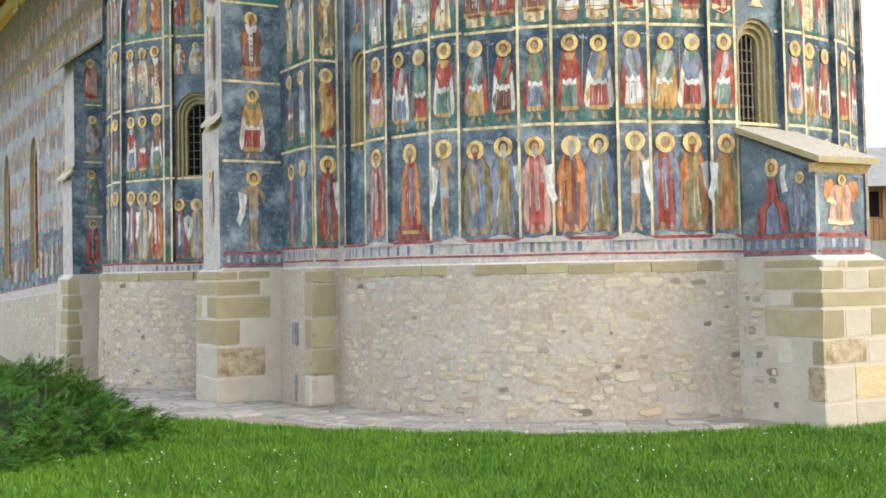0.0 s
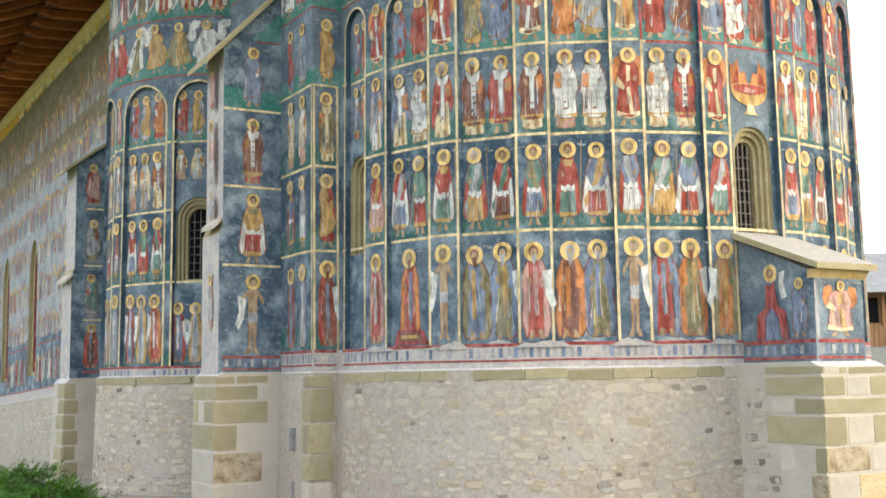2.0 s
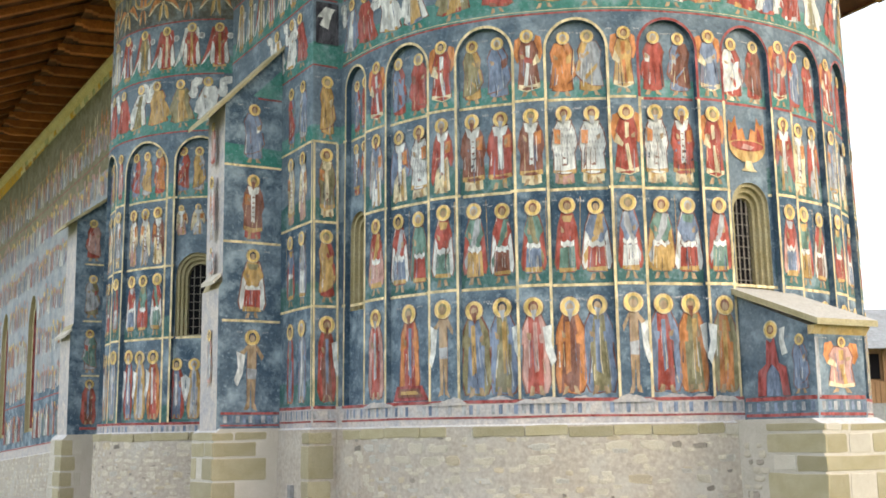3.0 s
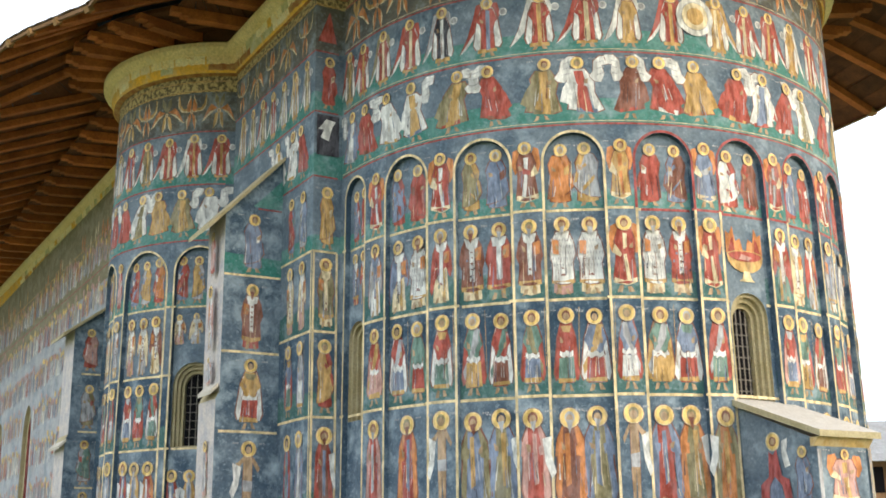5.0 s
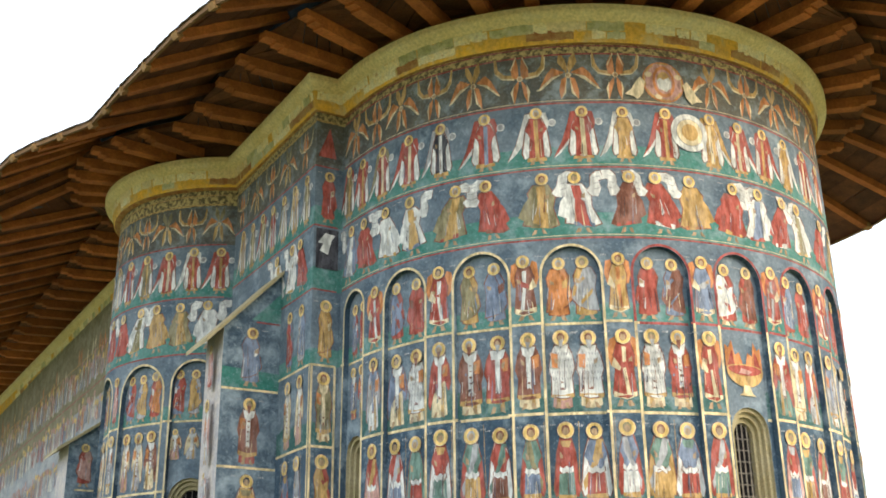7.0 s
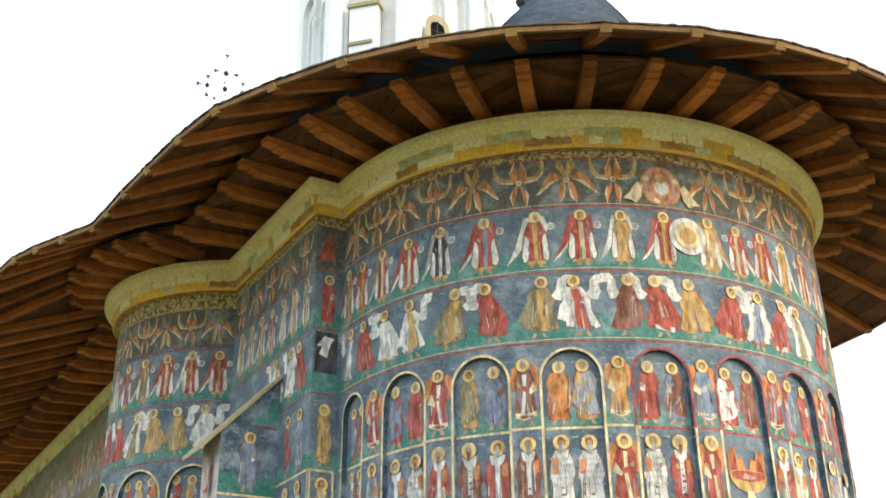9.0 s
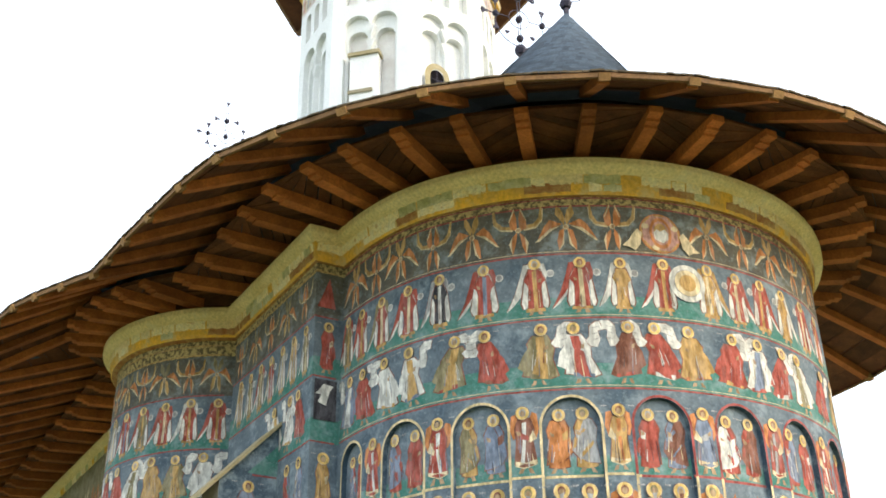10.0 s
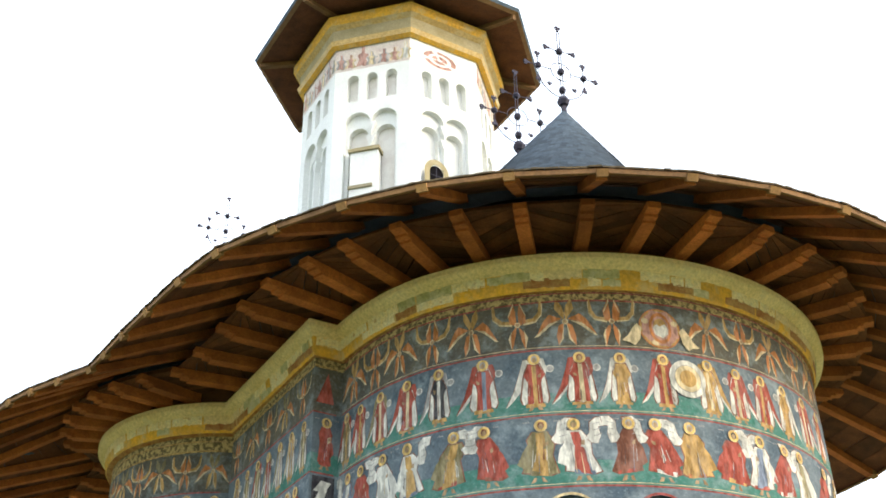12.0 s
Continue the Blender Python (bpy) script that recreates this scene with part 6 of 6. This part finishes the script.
for row in range(6):
    s = A_START + PR.uniform(0, 0.2)
    d0, d1 = 0.10 + row * 0.185, 0.10 + row * 0.185 + 0.18
    while s < S_TURN:
        w = PR.uniform(0.22, 0.5)
        ps = [outward(pave_in, s + f * w, d)[0] for f, d in ((0.03, d0 + PR.uniform(0, 0.02)), (0.5, d0), (0.97, d0 + PR.uniform(0, 0.02)), (0.97, d1), (0.5, d1 - PR.uniform(0, 0.02)), (0.03, d1))]
        if all(paved(p.x, p.y) and not (-0.26 < p.x < 0.75 and p.y < 5.0) for p in ps):
            flag(ps)
        s += w
for row in range(14):
    y0 = 0.35 - 0.26 * row
    x = 4.2 + PR.uniform(0, 0.2) if y0 > -0.9 or y0 < -2.2 else 5.0
    while x < 6.6:
        w = PR.uniform(0.25, 0.5)
        ps = [Vector((x + f * w, y0 + g + PR.uniform(-0.015, 0.015))) for f, g in ((0.02, 0.0), (0.5, 0.0), (0.98, 0.0), (0.98, -0.245), (0.5, -0.245), (0.02, -0.245))]
        if all(paved(p.x, p.y) and math.hypot(p.x, p.y) > 3.95 and math.hypot(p.x - CB[0], p.y - CB[1]) > R_B + 0.1 for p in ps):
            flag(ps)
        x += w

# ---- rubble stones of the plinth ----
def stone_mesh(seed, mat):
    r = random.Random(seed)
    n = 11
    b = Build()
    ring0 = []
    for i in range(n):
        a = 2 * math.pi * i / n + r.uniform(-0.15, 0.15)
        k = 0.5 / max(abs(math.cos(a)), abs(math.sin(a))) ** 0.9 * r.uniform(0.82, 1.0)
        ring0.append((k * math.cos(a), k * math.sin(a)))
    for i in range(n):
        p, q = ring0[i], ring0[(i + 1) % n]
        b.face([(p[0], -0.6, p[1]), (q[0], -0.6, q[1]), (q[0] * 0.97, 0.5, q[1] * 0.95), (p[0] * 0.97, 0.5, p[1] * 0.95)], mat)
        b.face([(p[0] * 0.97, 0.5, p[1] * 0.95), (q[0] * 0.97, 0.5, q[1] * 0.95), (q[0] * 0.8, 1.0, q[1] * 0.72), (p[0] * 0.8, 1.0, p[1] * 0.72)], mat)
    b.face([(p[0] * 0.8, 1.0, p[1] * 0.72) for p in ring0], mat)
    return b


STONES = {k: [stone_mesh(100 + i, m).mesh("rubble_stone") for i in range(9)] for k, m in (("light", M_RUBBLE), ("dark", M_RUBBLE_DARK), ("grey", M_RUBBLE_GREY), ("warm", M_RUBBLE_WARM))}
STONE_BUILD = {k: [stone_mesh(100 + i, m) for i in range(5)] for k, m in (("light", M_RUBBLE), ("dark", M_RUBBLE_DARK), ("grey", M_RUBBLE_GREY), ("warm", M_RUBBLE_WARM))}
SR = random.Random(23)


def foot_out(z):
    return 0.04 - 0.03 * z if z < 1.0 else 0.01 - 0.02 * (z - 1.0) / 0.69


def rubble(s0, s1, fill, joined=None, low=0.055, high=0.13, path=None, dark=0.075):
    """Uneven courses of stones on the plinth between two stretches of its outline."""
    path = path or foot_ring(0.06)
    z = 0.03
    while z < 1.55:
        h = SR.uniform(low, high)
        s = s0 + SR.uniform(0, 0.2)
        while s < s1:
            w = min(SR.uniform(0.9, 2.8) * h, 0.30)
            if SR.random() < fill:
                hh = h * SR.uniform(0.65, 1.05)
                kind = "dark" if SR.random() < dark else "grey" if SR.random() < 0.14 else "warm" if SR.random() < 0.20 else "light"
                if kind == "dark":
                    w, hh = w * 0.6, hh * 0.85
                c, n = outward(path, s + w / 2, foot_out(z + h / 2))
                t = n.to_3d().cross(Vector((0, 0, 1)))
                tilt = SR.uniform(-0.09, 0.09)
                m = Matrix(((t.x, n.x, 0, c.x), (t.y, n.y, 0, c.y), (0, 0, 1, z + h / 2 + SR.uniform(-0.012, 0.012) - fall(c.y)), (0, 0, 0, 1))) @ Matrix.Rotation(tilt, 4, "Y") @ Matrix.Diagonal((w, SR.uniform(0.0012, 0.004), hh, 1))
                if joined is None:
                    piece("rubble_stone", SR.choice(STONES[kind]), plinth, m)
                else:
                    src = SR.choice(STONE_BUILD[kind])
                    for f in src.f:
                        joined.face([m @ Vector(src.v[i]) for i in f], src.slots[0])
            s += w + SR.uniform(0.03, 0.16)
        z += h + SR.uniform(0.008, 0.025)


PATH0 = foot_ring(0.06)
S_A = [0.0]
for p, q in zip(PATH0, PATH0[1:]):
    S_A.append(S_A[-1] + math.dist(p, q))
i_end_a = 78
s_far, s_near = math.radians(105 - 6) * 3.81, S_A[i_end_a - 2]
rubble(s_far, s_near, 0.62)
b = Build()
rubble(s_far, s_near, 0.34, b, 0.035, 0.075)
i_b0 = len(PATH0) - 41
rubble(S_A[i_b0] + 0.1, S_A[-2] - 0.3, 0.7, b, dark=0.17)
rubble(S_A[i_b0] + 0.1, S_A[-2] - 0.3, 0.6, b, 0.035, 0.07)
rubble(0.3, 13.0, 0.7, b, path=[(SIDE + 0.20, -8.0), (SIDE + 0.20, -30.0)])
tagged(b.part("rubble_stones", plinth, "small uneven rubble stones"), kind="stuff")
for k in range(34):
    w, h = SR.uniform(0.06, 0.2), SR.uniform(0.05, 0.10)
    y, z = SR.uniform(3.86, 4.17 if k % 17 > 6 else 4.4), 0.08 + 1.45 * (k % 17) / 17
    m = facing(X1 + 0.13, y, z, 1, 0) @ Matrix.Diagonal((w, SR.uniform(0.004, 0.010), h, 1))
    piece("rubble_stone", SR.choice(STONES[SR.choice(("light", "light", "grey", "dark"))]), foot3, m)
# dressed course under the fresco and quoins on the shoulder
s = s_far
while s < S_A[-2] - 0.5:
    if s_near - 0.3 < s < S_A[i_b0]:
        s = S_A[i_b0] + 0.1
    w = SR.uniform(0.3, 0.6)
    if SR.random() < 0.93:
        c, n = outward(PATH0, s + w / 2, foot_out(1.6) - 0.03)
        block(plinth, facing(c.x, c.y, 1.575 + SR.uniform(-0.01, 0.01), n.x, n.y), (w - 0.010, 0.036, 0.108), M_ASHLAR if SR.random() < 0.90 else M_ASHLAR_PALE, seed=int(s * 1000))
    s += w
z = 0.02
for i, h in enumerate((0.38, 0.32, 0.38, 0.42, 0.16)):
    wide = 0.33 if i % 2 else 0.30
    out = 0.06 + foot_out(z + h / 2) + 0.014
    block(plinth, facing(SIDE + out - wide / 2, 0.03, z, 0, 1), (wide, out - 0.03, h - 0.03), (P_, O, O, O, O)[i], seed=40 + i)
    block(plinth, facing(SIDE + 0.03, out - wide * 0.35, z, 1, 0), (wide * 0.7, out - 0.03, h - 0.03), (P_, O, O, O, O)[i], seed=60 + i)
    z += h

b = Build()
b.box(facing(SIDE + 0.075, -0.42, 0, 1, 0), (-0.025, 0.025, -0.02, 0.03, 0.03, 0.36), M_FAR_STONE)
b.part("drain_pipe", plinth, "short grey drain pipe", weld=True)
b = Build()
b.box(facing(SIDE + 0.10, -0.42, 0, 1, 0), (-0.05, 0.05, -0.06, 0.02, 0.74, 1.02), M_FAR_STONE)
b.part("wall_plate_stone", plinth, "small grey slab set in the wall", weld=True)

# ---- lawn blades and clover ----
GR = np.random.default_rng(3)
n = 250000
x, y = GR.uniform(-5.2, 6.2, n), GR.uniform(7.6, 13.6, n)
inv = np.array(CHURCH.inverted())
lx = inv[0, 0] * x + inv[0, 1] * y + inv[0, 3]
ly = inv[1, 0] * x + inv[1, 1] * y + inv[1, 3]
ragged = 1 + 0.010 * np.sin(9 * np.arctan2(lx, ly)) + 0.006 * np.sin(31 * np.arctan2(lx, ly)) + 0.008
edge = np.array([not paved(i * g, j * g) for i, j, g in zip(lx, ly, ragged)])
edge &= ~((lx > -0.3) & (lx < 0.82) & (ly < 5.04) & (ly > 0))
x, y = x[edge], y[edge]
n = len(x)
clump = np.array([noise.noise((a * 1.6, c * 1.6, 0.0)) for a, c in zip(x, y)])
h = (0.035 + 0.05 * GR.random(n) ** 1.5) * (1 + 0.55 * clump)
a, lean, w = GR.uniform(0, 6.28, n), GR.normal(0, 0.45, (n, 2)), GR.uniform(0.0035, 0.0075, n)
v = np.empty((n, 3, 3))
v[:, 0] = np.c_[x - w * np.cos(a), y - w * np.sin(a), np.full(n, -0.03)]
v[:, 1] = np.c_[x + w * np.cos(a), y + w * np.sin(a), np.full(n, -0.03)]
v[:, 2] = np.c_[x + lean[:, 0] * h, y + lean[:, 1] * h, h - 0.03]
me = bpy.data.meshes.new("lawn_blades")
me.vertices.add(3 * n)
me.vertices.foreach_set("co", v.ravel())
me.loops.add(3 * n)
me.loops.foreach_set("vertex_index", np.arange(3 * n, dtype=np.int32))
me.polygons.add(n)
me.polygons.foreach_set("loop_start", np.arange(0, 3 * n, 3, dtype=np.int32))
me.materials.append(M_BLADE)
me.update(calc_edges=True)
tagged(new("grass", me), "short bright green grass blades with clover", "grass", kind="stuff")
b = Build()
CR = random.Random(8)
for k in range(200):
    px, py = CR.uniform(-3.5, 5.8), CR.uniform(8.3, 11.0)
    if noise.noise((px * 0.8, py * 0.8, 4.0)) < -0.1:
        continue
    r, z = CR.uniform(0.004, 0.009), CR.uniform(0.02, 0.06)
    for i in range(5):
        t0, t1 = i * 1.2566, (i + 1) * 1.2566
        b.face([(px + r * math.cos(t0), py + r * math.sin(t0), z), (px + r * math.cos(t1), py + r * math.sin(t1), z), (px, py, z + r)], M_CLOVER)
        b.face([(px + r * math.cos(t0), py + r * math.sin(t0), z), (px + r * math.cos(t1), py + r * math.sin(t1), z), (px, py, z - r)], M_CLOVER)
tagged(b.thing("clover", "tiny white clover heads in the lawn", "flowers", at=Matrix.Identity(4)), kind="stuff")

# ---- spreading juniper ----
JC, JS = Vector((-5.25, 11.15, -0.05)), Vector((2.35, 1.75, 0.86))
JR = random.Random(12)
shrub = new("juniper_shrub", None)
shrub.matrix_world = Matrix.Translation(JC)
tagged(shrub, "low spreading green juniper with feathery sprays on the lawn", "shrub")


def mound(a, p):
    """A point on the shrub's uneven outline."""
    k = 1.0 + 0.10 * noise.noise((2 * math.cos(a), 2 * math.sin(a), 2.2 * p)) + 0.05 * noise.noise((5 * math.cos(a), 5 * math.sin(a), 5 * p))
    return Vector((JS.x * k * math.cos(p) * math.cos(a), JS.y * k * math.cos(p) * math.sin(a), JS.z * k * math.sin(p)))


# Closed hull, coloured near-black green for the shade between the sprays.
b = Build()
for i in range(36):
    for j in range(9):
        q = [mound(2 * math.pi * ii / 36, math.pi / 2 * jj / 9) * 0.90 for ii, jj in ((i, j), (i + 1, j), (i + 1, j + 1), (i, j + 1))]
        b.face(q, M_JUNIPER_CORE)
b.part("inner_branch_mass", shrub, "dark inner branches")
b = Build()
for k in range(900):
    a, p = JR.uniform(0, 2 * math.pi), math.asin(JR.uniform(0.0, 1.0))
    if math.sin(a) > 0.6 and p < 0.5:
        continue
    root = mound(a, p) * JR.uniform(0.84, 0.95)
    out = Vector((root.x / JS.x ** 2, root.y / JS.y ** 2, root.z / JS.z ** 2)).normalized()
    axis = (out * 0.22 + Vector((0.7, -0.3, -0.02)) + Vector((JR.uniform(-0.4, 0.4), JR.uniform(-0.3, 0.3), JR.uniform(-0.1, 0.25)))).normalized()
    span = JR.uniform(0.14, 0.28)
    for q in range(34):
        f = JR.random()
        base = root + axis * span * f + Vector((JR.gauss(0, 1), JR.gauss(0, 1), JR.gauss(0, 0.7))) * 0.045 * (1.15 - 0.6 * f)
        d = (axis + Vector((JR.gauss(0, 1), JR.gauss(0, 1), JR.gauss(0, 1))) * 0.42).normalized()
        side = d.cross(out + Vector((0.01, 0, 0))).normalized()
        ln = JR.uniform(0.05, 0.10)
        for s in range(3):
            c = base + d * ln * s / 3
            for sg in (-1, 1):
                tip = c + (d * 0.7 + side * sg * 0.45 + out * JR.uniform(-0.1, 0.3)) * ln * 0.5
                wv = d * ln * 0.06
                b.face([c - wv, c + wv, tip], M_JUNIPER)
        b.face([base - side * 0.004, base + side * 0.004, base + d * ln * 1.2], M_JUNIPER)
tagged(b.part("foliage", shrub, "fine feathery green needles"), kind="stuff")

# ---- monastery building across the yard ----
e = new("monastery_building", None)
e.matrix_world = Matrix.Translation((15.6, 45.0, 0))
tagged(e, "long low building with timber gallery and grey shingle roof", "building")
b = Build()
b.box(Matrix.Identity(4), (0, 30, 0, 8, -0.1, 2.6), M_FAR_STONE)
b.part("lower_wall", e, "grey rendered lower wall")
b = Build()
b.box(Matrix.Identity(4), (0.02, 30, 0.06, 8, 2.6, 4.8), M_FAR_WALL)
b.part("gallery_wall", e, "brown timber gallery")
for i in range(40):
    b = Build()
    b.box(Matrix.Identity(4), (0.01 + 0.2 * i, 0.19 + 0.2 * i, -0.03, 0.03, 2.6, 3.42), M_FAR_WALL)
    b.part("gallery_board", e)
for i in range(9):
    b = Build()
    b.box(Matrix.Identity(4), (0.2 + 1.1 * i, 1.05 + 1.1 * i, 0.02, 0.05, 3.52, 4.5), M_GLASS)
    w = b.part("window", e, "dark gallery window")
    b = Build()
    b.box(Matrix.Identity(4), (0.06 + 1.1 * i, 0.2 + 1.1 * i, -0.06, 0.06, 3.42, 4.6), M_FAR_WALL)
    b.part("post", e)
for j in range(10):
    b = Build()
    y0, y1, z0, z1 = -0.7 + 0.42 * j, -0.7 + 0.42 * (j + 1), 4.65 + 0.19 * j, 4.65 + 0.19 * (j + 1)
    b.box(Matrix.Translation((-0.5, y0, z0)) @ Matrix.Rotation(math.atan2(0.19, 0.42), 4, "X"), (0, 31, 0, 0.52, 0, 0.03), M_FAR_STONE)
    b.part("roof_course", e, "grey shingle course")
